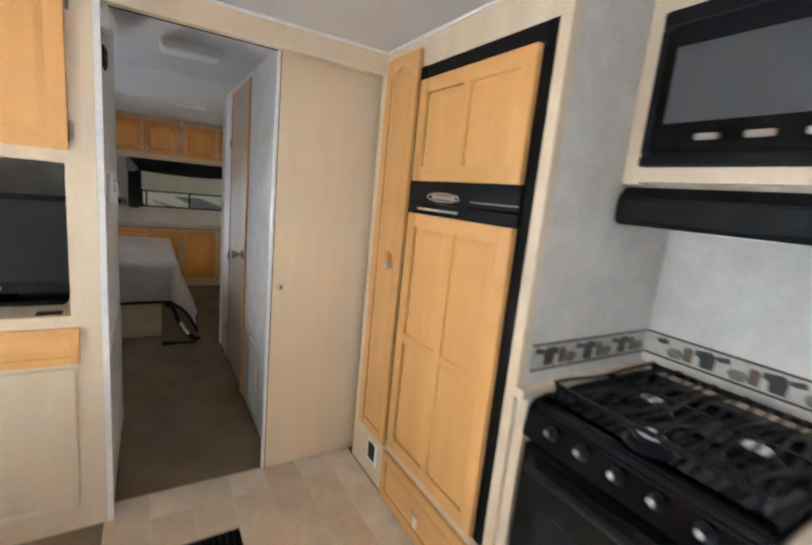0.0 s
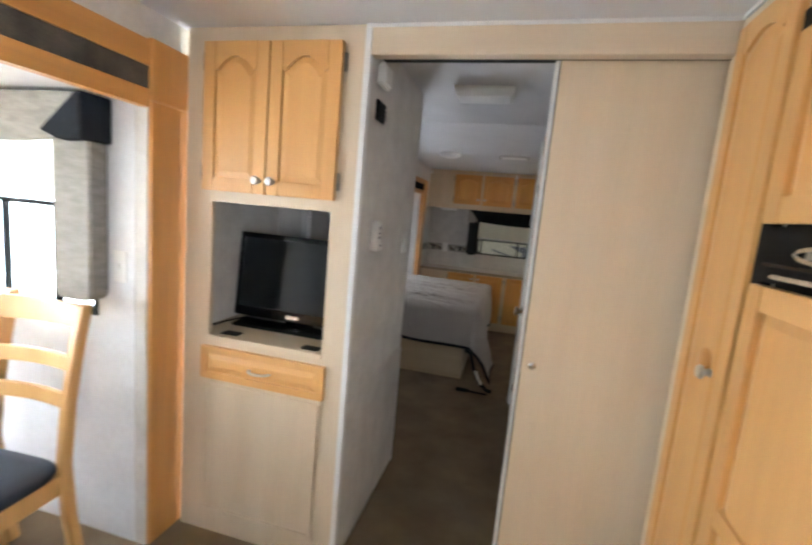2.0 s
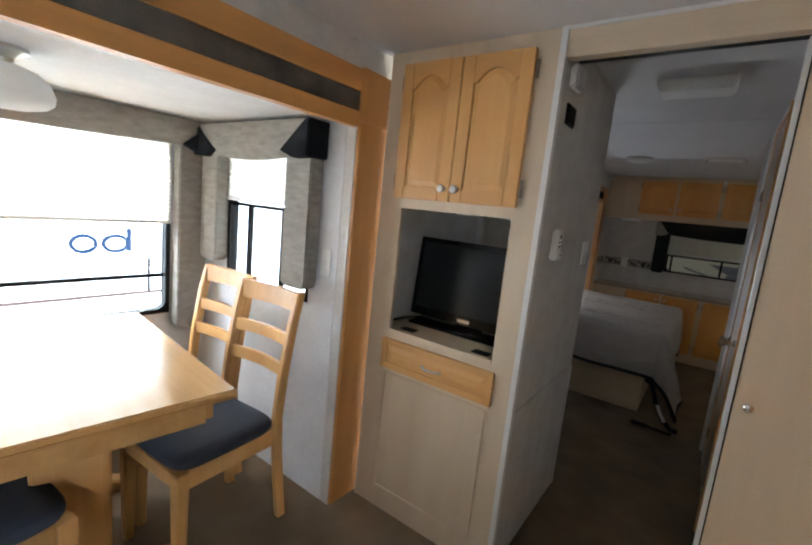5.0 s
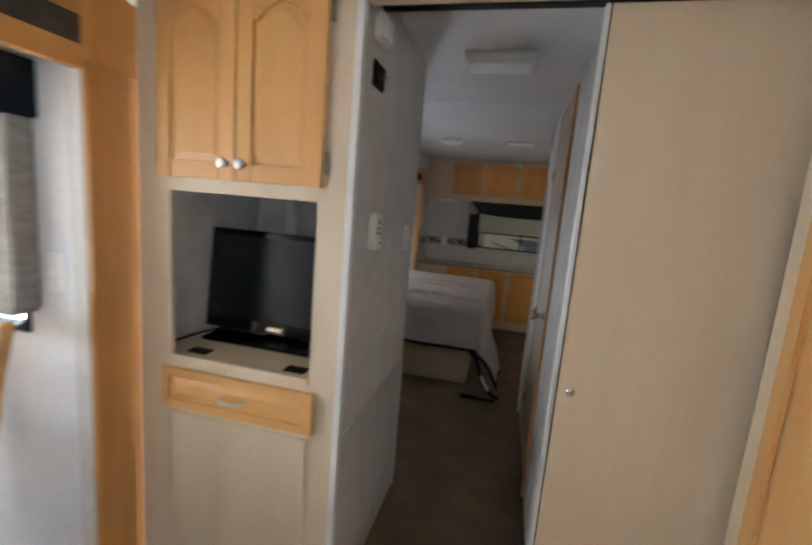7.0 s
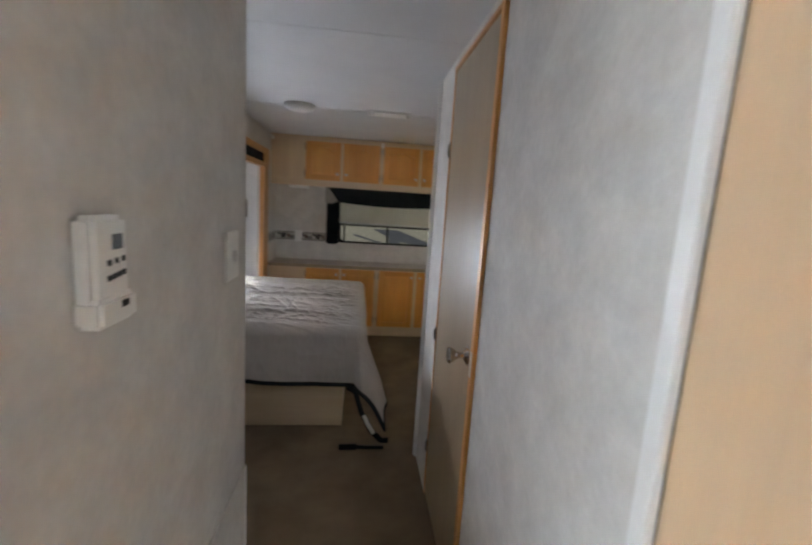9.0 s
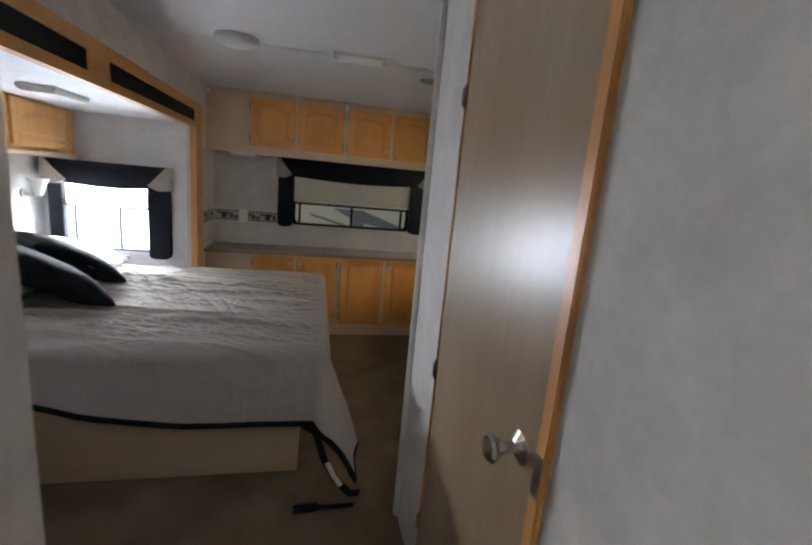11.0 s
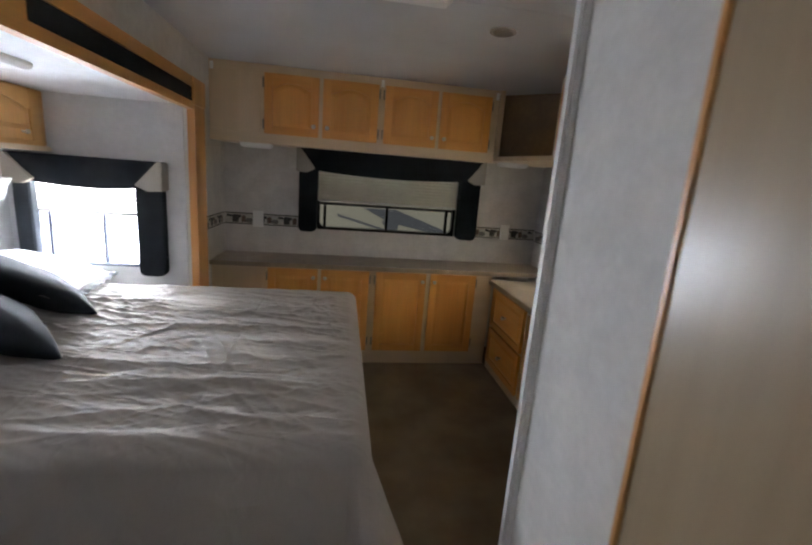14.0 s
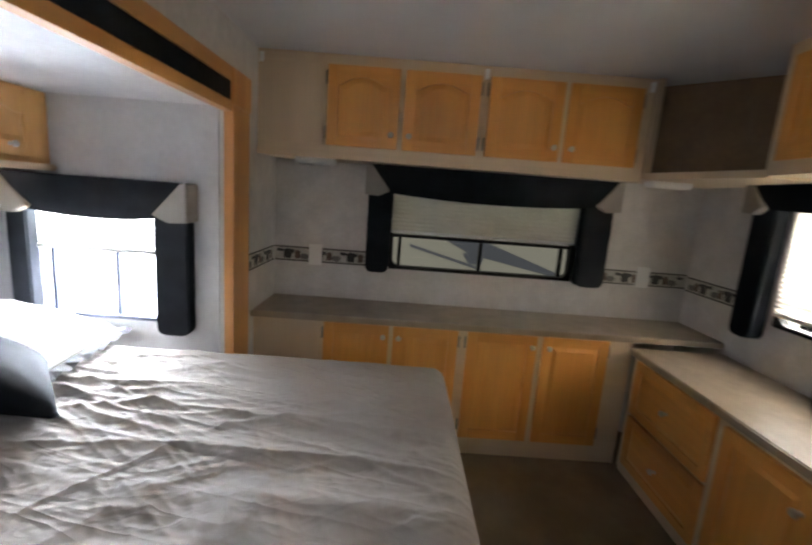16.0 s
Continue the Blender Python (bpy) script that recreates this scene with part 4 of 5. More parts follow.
    part("top", boxes(((1.0, -2.6, 0.845), (SW - 0.001, -1.76, 0.875))), COUNTER, k, bevel=0.004)
    return s


stove()


def border(pl, w0, w1, z0, z1, n=0.0012):
    b = thing("wallpaper_border", pl.at((w0 + w1) / 2, 0, z0), "cream wallpaper border strip with dark square motifs", "border")
    b["kind"] = "structure"
    part("strip", pl.boxes((w0, w1, z0, z1, 0, n)), BORDER, b)
    for z in (z0 + 0.004, z1 - 0.004):
        part("line", pl.boxes((w0, w1, z - 0.004, z + 0.004, n, n + 0.0006)), DARKLINE, b)
    # printed motifs: a pot with its lid, a narrow jar, a low round bowl
    shapes = [
        [(-0.014, 0.2), (0.012, 0.2), (0.014, 0.52), (0.024, 0.56), (0.024, 0.74), (-0.006, 0.80), (-0.016, 0.66)],
        [(-0.009, 0.22), (0.009, 0.22), (0.010, 0.62), (0.005, 0.72), (-0.006, 0.72), (-0.010, 0.6)],
        [(-0.012, 0.2), (0.010, 0.18), (0.018, 0.36), (0.012, 0.52), (-0.010, 0.54), (-0.018, 0.38)],
        [(-0.012, 0.62), (0.010, 0.58), (0.016, 0.72), (-0.008, 0.80)],
    ]
    h, k, w = z1 - z0, int(abs(w0 * 7)) % 4, w0 + 0.03
    while w < w1 - 0.025:
        bm = bmesh.new()
        pl.prism(bm, [(w + 1.55 * a, z0 + h * (0.5 + 1.12 * (c - 0.5))) for a, c in shapes[k % 4]], n, n + 0.0005)
        part("motif", bm, MOTIFS[(k * 2 + k // 4) % 3], b)
        w += (0.056, 0.040, 0.040, 0.046)[k % 4]
        k += 1
    return b


border(P_SIDE, 1.064, SW - 0.004, 0.905, 0.99)
border(P_STOVE, -2.6, -1.014, 0.905, 0.99)


def microwave_unit():
    F = Plane("x", 1.33, -1)
    c = thing("upper_cabinet", (1.5, -1.35, 1.473), "pale wood-look upper cabinet framing a microwave", "cabinet")
    part("face_frame", F.boxes((-1.068, -1.016, 1.465, CEIL - 0.002, -0.02, 0), (-1.75, -1.062, 1.473, 1.512, -0.02, -0.0004), (-1.75, -1.062, 1.915, CEIL - 0.002, -0.02, -0.0004), (-1.75, -1.66, 1.512, 1.915, -0.02, -0.0006)), PALE, c)
    part("body", boxes(((1.352, -1.75, 1.473), (SW - 0.001, -1.016, 1.490)), ((1.352, -1.75, CEIL - 0.02), (SW - 0.001, -1.016, CEIL - 0.002)), ((1.352, -1.018, 1.49), (SW - 0.001, -1.016, CEIL - 0.02))), PALE, c)
    m = thing("microwave", (1.45, -1.36, 1.512), "black built-in microwave oven with a dark glass window", "microwave")
    part("body", boxes(((1.34, -1.66, 1.514), (1.62, -1.064, 1.913))), BLACK, m)
    part("trim_frame", F.boxes((-1.66, -1.062, 1.513, 1.545, 0, 0.014), (-1.66, -1.062, 1.87, 1.914, 0, 0.014), (-1.085, -1.062, 1.545, 1.87, 0, 0.014), (-1.66, -1.637, 1.545, 1.87, 0, 0.014)), BLACK, m, bevel=0.004)
    d = part("door", F.boxes((-1.634, -1.088, 1.548, 1.867, 0, 0.022)), GLOSS, m, bevel=0.006)
    part("window", F.boxes((-1.52, -1.118, 1.622, 1.812, 0.0215, 0.0235)), MICROGLASS, d, "grey dotted glass window")
    for w in (-1.23, -1.34, -1.45):
        part("button", F.boxes((w - 0.03, w + 0.03, 1.575, 1.592, 0.0215, 0.027)), NICKEL, d, "silver button", 0.003)
    for i in range(8):
        part("slot", F.boxes((-1.30 - i * 0.035, -1.278 - i * 0.035, 1.888, 1.898, 0.014, 0.0145)), IRON, m)
    h = thing("range_hood", (1.5, -1.33, 1.35), "black range hood under the upper cabinet", "range hood")
    bm = bmesh.new()
    Plane("y", -1.62, 1).prism(bm, [(1.318, 1.360), (1.335, 1.348), (SW - 0.002, 1.348), (SW - 0.002, 1.458), (1.345, 1.458), (1.318, 1.425)], 0, 0.600)
    part("shell", bm, BLACK, h, bevel=0.004)
    part("spacer", boxes(((1.36, -1.60, 1.4585), (SW - 0.002, -1.02, 1.4725))), COUNTER, h)
    part("lens", boxes(((1.40, -1.40, 1.344), (1.52, -1.22, 1.3478))), DIFFUSER, h)
    part("switch", boxes(((1.314, -1.45, 1.385), (1.318, -1.40, 1.405))), IRON, h)


microwave_unit()

# ---- dining slide-out ----
tr = thing("slide_trim", (-0.72, -1.6, 0), "honey wood trim around the dining slide-out with a dark tweed strip", "trim")
tr["kind"] = "structure"
part("post", boxes(((-0.752, -0.145, 0), (-0.715, 0.035, 1.684))), PINE, tr, bevel=0.003)
part("corner_block", boxes(((-0.752, -0.152, 1.685), (-0.709, 0.040, 1.885))), PINE, tr, bevel=0.004)
part("fascia", boxes(((-0.752, -3.3, 1.662), (-0.716, -0.153, 1.720)), ((-0.752, -3.3, 1.795), (-0.716, -0.153, 1.876)), ((-0.752, -3.3, 1.72), (-0.73, -0.153, 1.795))), PINE_Y, tr)
part("tweed_strip", boxes(((-0.729, -3.3, 1.722), (-0.720, -0.154, 1.793))), DARKTWEED, tr, "dark brown tweed insert")
part("post", boxes(((-0.752, -3.3, 0), (-0.715, -3.2, 1.66))), PINE, tr, bevel=0.003)

window("window_1", P_SLEND, -1.60, -0.95, 0.90, 1.60, 1.30, [-1.44, -1.17], 1.33, "dark-framed sliding window with a blind half lowered", side=0.016)
window("window_2", P_SLBACK, -2.3, -0.345, 0.68, 1.62, 0.885, [], 1.175, "large dark-framed window with a blind half lowered")
valance(P_SLEND, -1.760, -0.890, 1.675, 1.560, 1.515, 0.10, TWEED, NAVY, TWEED, (-1.60, 0.99), (-1.062, 0.970), "taupe tweed valance with black corner folds and side legs", 0.17)
valance(P_SLBACK, -2.45, -0.18, 1.685, 1.575, 1.545, 0.10, TWEED, NAVY, TWEED, (-2.32, 0.6), (-0.335, 0.6), "taupe tweed valance with black corner folds and side legs", 0.15)
# out of view; added with its wall opening to light the living area
window("unseen_window", P_STOVE, -3.92, -2.72, 0.78, 1.70, None, [-3.3], None, "unseen dark-framed window added for daylight on the kitchen side")
plate(P_SLEND, -0.845, 1.10, "white wall switch plate beside the window", wide=0.06)


def dining_chair():
    c = thing("dining_chair", (0, 0, 0), "honey wood ladder-back dining chair with a black padded seat", "chair", "chairs at the dining table")
    w, d = 0.385, 0.42
    bm = bmesh.new()
    k = 10
    outline = []
    for i in range(4 * k):
        a = 2 * math.pi * i / (4 * k)
        ca, sa = math.cos(a), math.sin(a)
        e = 0.35
        outline.append((math.copysign(abs(ca) ** e, ca) * w / 2, math.copysign(abs(sa) ** e, sa) * d / 2))
    levels = [(0.97, 0.432), (1.0, 0.445), (1.0, 0.458), (0.96, 0.470), (0.75, 0.477), (0.4, 0.480)]
    rings = [[bm.verts.new((x * s, y * s, z)) for x, y in outline] for s, z in levels]
    for p, q in zip(rings, rings[1:]):
        for i in range(len(p)):
            j = (i + 1) % len(p)
            bm.faces.new((p[i], p[j], q[j], q[i]))
    bm.faces.new(rings[0])
    bm.faces.new(rings[-1])
    part("seat", bm, SEATCLOTH, c, "black padded vinyl seat", smooth=50)
    for sx in (-1, 1):
        x = sx * (w / 2 - 0.02)
        part("apron", boxes(((x - 0.012, -d / 2 + 0.043, 0.362), (x + 0.011, d / 2 - 0.02, 0.431))), CHAIRWOOD, c, bevel=0.003)
        bm = bmesh.new()
        box(bm, (x - 0.023, -d / 2 - 0.004, 0), (x + 0.023, -d / 2 + 0.042, 0.431))
        for v in bm.verts:
            if v.co.z < 0.1:
                v.co.x = x + (v.co.x - x) * 0.7
                v.co.y = -d / 2 + 0.02 + (v.co.y + d / 2 - 0.02) * 0.7
        part("leg", bm, CHAIRWOOD, c, bevel=0.004)
        pts = [(0.0, d / 2 + 0.045, 0), (0.0, d / 2 + 0.01, 0.30), (0.0, d / 2, 0.46), (0.0, d / 2 + 0.02, 0.66), (0.0, d / 2 + 0.055, 0.86), (0.0, d / 2 + 0.085, 0.985)]
        bm = bmesh.new()
        rings = []
        for _, y, z in pts:
            rings.append([bm.verts.new((x + a, y + b, z)) for a, b in ((-0.016, -0.02), (0.016, -0.02), (0.016, 0.02), (-0.016, 0.02))])
        for p, q in zip(rings, rings[1:]):
            for i in range(4):
                bm.faces.new((p[i], p[(i + 1) % 4], q[(i + 1) % 4], q[i]))
        bm.faces.new(rings[0])
        bm.faces.new(rings[-1])
        part("back_post", bm, CHAIRWOOD, c, bevel=0.005)
    for y in (-d / 2 + 0.012, d / 2 - 0.02):
        part("apron", boxes(((-w / 2 + 0.03, y - 0.01, 0.375), (w / 2 - 0.03, y + 0.01, 0.431))), CHAIRWOOD, c, bevel=0.003)
    for z0, z1, y in ((0.905, 0.985, 0.075), (0.765, 0.815, 0.045), (0.645, 0.695, 0.022)):
        bm = bmesh.new()
        n = 8
        cols = []
        for i in range(n + 1):
            f = i / n
            x = (f - 0.5) * (w - 0.055)
            yy = d / 2 + y + 0.022 * math.sin(math.pi * f) - 0.006
            cols.append([bm.verts.new(q) for q in ((x, yy - 0.009, z0), (x, yy + 0.009, z0), (x, yy + 0.012, z1), (x, yy - 0.006, z1))])
        for p, q in zip(cols, cols[1:]):
            for i in range(4):
                bm.faces.new((p[i], p[(i + 1) % 4], q[(i + 1) % 4], q[i]))
        bm.faces.new(cols[0])
        bm.faces.new(cols[-1])
        part("back_slat", bm, CHAIRWOOD, c, bevel=0.002)
    return c


chair = dining_chair()
chair.matrix_basis = pose(-0.985, -0.60, 0, 0, 0, 4)
copy_thing(chair, pose(-1.37, -0.56, 0, 0, 0, 3))
copy_thing(chair, pose(-0.98, -1.28, 0, 0, 0, 184))
copy_thing(chair, pose(-1.43, -1.30, 0, 0, 0, 182))


def dining_table():
    t = thing("dining_table", (0, 0, 0), "honey wood dining table with a moulded edge and trestle base", "table")
    l, w = 1.05, 0.78
    part("tabletop", boxes(((-l / 2, -w / 2, 0.713), (l / 2, w / 2, 0.735))), TABLEWOOD, t, bevel=0.005)
    part("edge_moulding", boxes(((-l / 2 + 0.006, -w / 2 + 0.006, 0.700), (l / 2 - 0.006, w / 2 - 0.006, 0.7125))), TABLEWOOD, t, bevel=0.003)
    for s in (-1, 1):
        part("apron", boxes(((-l / 2 + 0.06, s * (w / 2 - 0.06) - 0.011, 0.625), (l / 2 - 0.06, s * (w / 2 - 0.06) + 0.011, 0.6995))), TABLEWOOD, t, bevel=0.003)
        part("apron", boxes(((s * (l / 2 - 0.05) - 0.011, -w / 2 + 0.08, 0.625), (s * (l / 2 - 0.05) + 0.011, w / 2 - 0.08, 0.6995))), TABLEWOOD, t, bevel=0.003)
        x = s * 0.27
        part("trestle_post", boxes(((x - 0.02, -0.10, 0.07), (x + 0.02, 0.10, 0.66))), CHAIRWOOD, t, bevel=0.006)
        bm = bmesh.new()
        Plane("x", x, 1).prism(bm, [(-0.30, 0.0), (0.30, 0.0), (0.30, 0.03), (0.20, 0.07), (-0.20, 0.07), (-0.30, 0.03)], -0.035, 0.035)
        part("trestle_foot", bm, CHAIRWOOD, t, bevel=0.006)
    part("stretcher", boxes(((-0.249, -0.03, 0.22), (0.249, 0.03, 0.30))), CHAIRWOOD, t, bevel=0.005)
    return t


dining_table().matrix_basis = pose(-1.24, -0.99, 0, 0, 0, -6.5)


def pendant():
    p = thing("pendant_lamp", (-1.2, -1.09, SC), "white opal glass bell lamp under the slide-out ceiling", "lamp")
    bm = bmesh.new()
    spun(bm, [(0.055, 0), (0.055, -0.012), (0.02, -0.03), (0.018, -0.05), (0, -0.05)], (-1.2, -1.09, SC), (0, 0, 1), 20)
    part("canopy", bm, NICKEL, p, "brushed nickel canopy", smooth=35)
    bm = bmesh.new()
    spun(bm, [(0.03, -0.045), (0.070, -0.060), (0.100, -0.085), (0.112, -0.12), (0.108, -0.14), (0.09, -0.155), (0.05, -0.165), (0, -0.168)], (-1.2, -1.09, SC), (0, 0, 1), 28)
    part("shade", bm, OPAL, p, smooth=60)
    return p


pendant()

# ---- bedroom ----
bt = thing("slide_trim", (BL, 2.6, 0), "honey wood trim around the bed slide-out with black cloth strips", "trim")
bt["kind"] = "structure"
part("post", boxes(((BL - 0.03, 3.728, 0), (BL + 0.012, 3.910, 1.66))), PINE, bt, bevel=0.003)
part("corner_block", boxes(((BL - 0.03, 3.715, 1.661), (BL + 0.016, 3.918, 1.805))), PINE, bt, bevel=0.003)
part("fascia", boxes(((BL - 0.03, 1.25, 1.635), (BL + 0.010, 3.714, 1.675)), ((BL - 0.03, 1.25, 1.752), (BL + 0.010, 3.714, 1.805)), ((BL - 0.03, 2.275, 1.675), (BL + 0.010, 2.45, 1.752)), ((BL - 0.03, 1.25, 1.675), (BL + 0.002, 2.275, 1.752)), ((BL - 0.03, 2.45, 1.675), (BL + 0.002, 3.714, 1.752))), PINE_Y, bt)
part("cloth_strip", boxes(((BL + 0.0022, 2.453, 1.677), (BL + 0.006, 3.712, 1.750))), NAVY, bt, "black cloth insert")
part("cloth_strip", boxes(((BL + 0.0022, 1.25, 1.677), (BL + 0.006, 2.272, 1.750))), NAVY, bt, "black cloth insert")
part("post", boxes(((BL - 0.03, 1.28, 0), (BL + 0.012, 1.375, 1.634))), PINE, bt, bevel=0.003)

window("window_3", P_BSEND, -1.40, -0.80, 0.74, 1.31, 1.045, [-1.33, -1.05], 1.055, "window beside the bed with a glare-tinted frame and a half-lowered blind", GLARE_FRAME, 0.016)
valance(P_BSEND, -1.455, -0.70, 1.345, 1.225, 1.185, 0.09, NAVY, JABOT, NAVY, (-1.365, 0.70), (-0.845, 0.70), "black valance with taupe corner folds and side legs", 0.13)
window("window_4", P_REAR, 0.10, 1.16, 0.94, 1.47, 1.135, [0.155, 0.625, 1.095], 1.165, "black-framed window with a cream blind half lowered", BLACK, 0.018)
valance(P_REAR, -0.035, 1.325, 1.515, 1.385, 1.345, 0.11, NAVY, JABOT, NAVY, (0.10, 0.925), (1.165, 0.925), "black valance with taupe corner folds and side legs", 0.12)
window("window_5", P_BRIGHT, 2.74, 3.67, 0.92, 1.48, 1.045, [], 0.985, "window with a blind lowered over bright daylight", BLACK, 0.018)
valance(P_BRIGHT, 2.68, 3.83, 1.545, 1.44, 1.415, 0.10, NAVY, JABOT, NAVY, (2.77, 0.84), (3.70, 0.84), "black valance with taupe corner folds and side legs", 0.10)

border(P_REAR, -0.560, -0.037, 0.945, 1.03)
border(P_REAR, 1.327, 1.842, 0.945, 1.03)
border(P_BLEFT, 3.848, 4.262, 0.936, 1.021)
border(P_BRIGHT, 3.835, 4.277, 0.945, 1.03)
plate(P_REAR, -0.325, 0.99, "white wall outlet plate on the border strip", "wall_outlet", 0.075, 0.12, "outlet")
plate(P_REAR, 1.585, 0.995, "white wall outlet plate on the border strip", "wall_outlet", 0.075, 0.12, "outlet")


def rear_cabinets():
    U = Plane("y", 4.036, -1, -0.047, -0.008)
    z0, z1 = 1.515, CEIL + 0.005
    c = thing("upper_cabinet", (0.37, 4.1, z0), "row of maple upper cabinets across the rear wall", "cabinet")
    part("face_frame", U.boxes((-0.558, 1.315, z0, z1, -0.02, 0)), DIM_PALE_X, c)
    part("body", boxes(((BL + 0.002, 4.057, z0 - 0.008), (1.268, RY - 0.001, CEIL - 0.003))), DIM_PALE, c)
    part("end_panel", U.boxes((-0.545, -0.252, 1.575, 1.935, 0, 0.006)), DIM_PALE, c, bevel=0.002)
    for a, b, left in ((-0.226, 0.112, True), (0.137, 0.492, False), (0.535, 0.888, True), (0.913, 1.262, False)):
        d = panel_door("door", U, a, b, 1.572, 1.935, 0.001, c, 0.035, DIM_MAPLE)
        knob(U, b - 0.03 if left else a + 0.03, 1.635, 0.02, d, 0.014)
        for z in (1.63, 1.88):
            hinge(U, a - 0.008 if left else b + 0.008, z, 0.001, d)
    part("light_rail", U.boxes((-0.558, 1.315, z0 - 0.006, z0 + 0.03, 0.0, 0.008)), DIM_PALE_X, c, bevel=0.002)
    for x in (-0.56 + 0.02, 0.515, 1.30):
        part("catch", U.boxes((x - 0.010, x + 0.010, 1.925, 1.968, 0.0, 0.010)), WHITE, c, "small white clip")
    for x in (-0.345, 1.44):
        y = 4.16 if x < 1 else 4.09
        fixture((x, y, z0 - 0.0085 if x < 1 else 1.5145), 0.20, 0.09, 0.03, "white plastic under-cabinet light fixture", "under_cabinet_light")
    L = Plane("y", 4.003, -1, -0.047, -0.006)
    c = thing("base_cabinet", (0.4, 4.1, 0), "row of maple base cabinets across the rear wall", "cabinet")
    part("face_frame", L.boxes((-0.558, 1.405, 0.10, 0.708, -0.02, 0)), DIM_PALE_X, c)
    part("body", boxes(((BL + 0.002, 4.024, 0.0), (1.358, RY - 0.001, 0.702))), DIM_PALE, c)
    part("toe_kick", L.boxes((-0.558, 1.405, 0.006, 0.099, -0.02, -0.004)), DIM_PALE_X, c)
    part("end_panel", L.boxes((-0.545, -0.225, 0.115, 0.695, 0, 0.006)), DIM_PALE, c, bevel=0.002)
    for a, b, left in ((-0.195, 0.137, True), (0.160, 0.493, False), (0.542, 0.902, True), (0.934, 1.275, False)):
        d = panel_door("door", L, a, b, 0.112, 0.700, 0.001, c, 0, DIM_MAPLE)
        knob(L, b - 0.028 if left else a + 0.028, 0.645, 0.02, d, 0.014)
        for z in (0.18, 0.64):
            hinge(L, a - 0.008 if left else b + 0.008, z, 0.001, d)
    t = thing("counter", (0.6, 4.15, 0.703), "tan speckled laminate counter along the rear wall", "counter")
    part("top", boxes(((BL + 0.002, 3.964, 0.703), (BR - 0.002, RY - 0.002, 0.734))), COUNTER, t, bevel=0.005)
    part("front_edge", boxes(((BL + 0.002, 3.959, 0.705), (1.32, 3.9638, 0.732))), EDGING, t, "tan edge banding")


rear_cabinets()


def right_cabinets():
    R = Plane("x", 1.360, -1, 0.078, -0.002)
    c = thing("base_cabinet", (1.63, 2.9, 0), "long maple base cabinet with drawers along the bedroom wall", "cabinet")
    part("face_frame", R.boxes((1.83, 3.885, 0.06, 0.648, -0.02, 0)), DIM_PALE_Y, c)
    part("body", boxes(((1.381, 1.869, 0.0), (BR - 0.001, 4.002, 0.646))), DIM_PALE, c)
    part("toe_kick", R.boxes((1.83, 3.885, 0.002, 0.059, -0.02, -0.004)), DIM_PALE_Y, c)
    for z0, z1 in ((0.355, 0.632), (0.075, 0.340)):
        d = panel_door("drawer_front", R, 3.295, 3.835, z0, z1, 0.001, c, 0, DIM_MAPLE_Y, 0.04)
        knob(R, 3.56, (z0 + z1) / 2, 0.02, d, 0.014)
    for a, b, k in ((2.885, 3.25, 2.925), (2.505, 2.875, 2.84)):
        d = panel_door("door", R, a, b, 0.085, 0.620, 0.001, c, 0, DIM_MAPLE)
        knob(R, k, 0.53, 0.02, d, 0.015)
        for z in (0.16, 0.55):
            hinge(R, 3.258 if k > 2.9 else 2.497, z, 0.001, d)
    for z0, z1 in ((0.325, 0.595), (0.075, 0.310)):
        d = panel_door("drawer_front", R, 1.95, 2.455, z0, z1, 0.001, c, 0, MAPLE_Y, 0.04)
        knob(R, 2.20, (z0 + z1) / 2, 0.02, d, 0.015)
    t = thing("counter", (1.6, 2.9, 0.647), "tan speckled laminate counter along the bedroom wall", "counter")
    part("top", boxes(((1.325, 1.869, 0.647), (BR - 0.002, 3.962, 0.678))), COUNTER, t, bevel=0.005)
    part("front_edge", boxes(((1.320, 1.869, 0.649), (1.3248, 3.962, 0.676))), EDGING, t, "tan edge banding")
    U = Plane("x", 1.447, -1, 0.045, -0.027)
    c = thing("upper_cabinet", (1.68, 3.0, 1.55), "maple upper cabinets over the bedroom window", "cabinet")
    part("face_frame", U.boxes((2.48, 3.46, 1.55, CEIL + 0.023, -0.02, 0)), DIM_PALE_Y, c)
    part("body", boxes(((1.468, 2.525, 1.523), (BR - 0.001, 3.505, CEIL - 0.003))), DIM_PALE, c)
    for a, b, k in ((3.105, 3.432, 3.14), (2.765, 3.085, 3.05), (2.50, 2.735, 2.705)):
        d = panel_door("door", U, a, b, 1.598, 1.952, 0.001, c, 0.035, DIM_MAPLE)
        knob(U, k, 1.685, 0.02, d, 0.014)
        for z in (1.65, 1.90):
            hinge(U, b + 0.008 if k == a + 0.035 else a - 0.008, z, 0.001, d)
    fixture((1.61, 3.15, 1.522), 0.09, 0.34, 0.04, "white plastic under-cabinet light fixture", "under_cabinet_light")
    h = thing("wardrobe", (1.68, 2.2, 0.876), "tall maple wall cabinet hung above the counter end", "cabinet")
    part("body", boxes(((1.468, 1.869, 0.850), (BR - 0.001, 2.522, CEIL - 0.003))), DIM_PALE, h)
    part("face_frame", U.boxes((1.862, 2.478, 0.876, CEIL + 0.023, -0.02, 0)), DIM_PALE, h)
    d = panel_door("door", U, 1.95, 2.405, 0.925, 1.93, 0.001, h, 0, rail=0.06)
    knob(U, 2.385, 1.50, 0.02, d, 0.017)
    # open corner shelf between the two rows
    s = thing("corner_shelf", (1.55, 3.9, 1.53), "open brown corner shelf between the upper cabinets", "shelf")
    a, b, e = Vector((1.270, 4.034)), Vector((1.447, 3.507)), Vector((BR - 0.002, RY - 0.002))
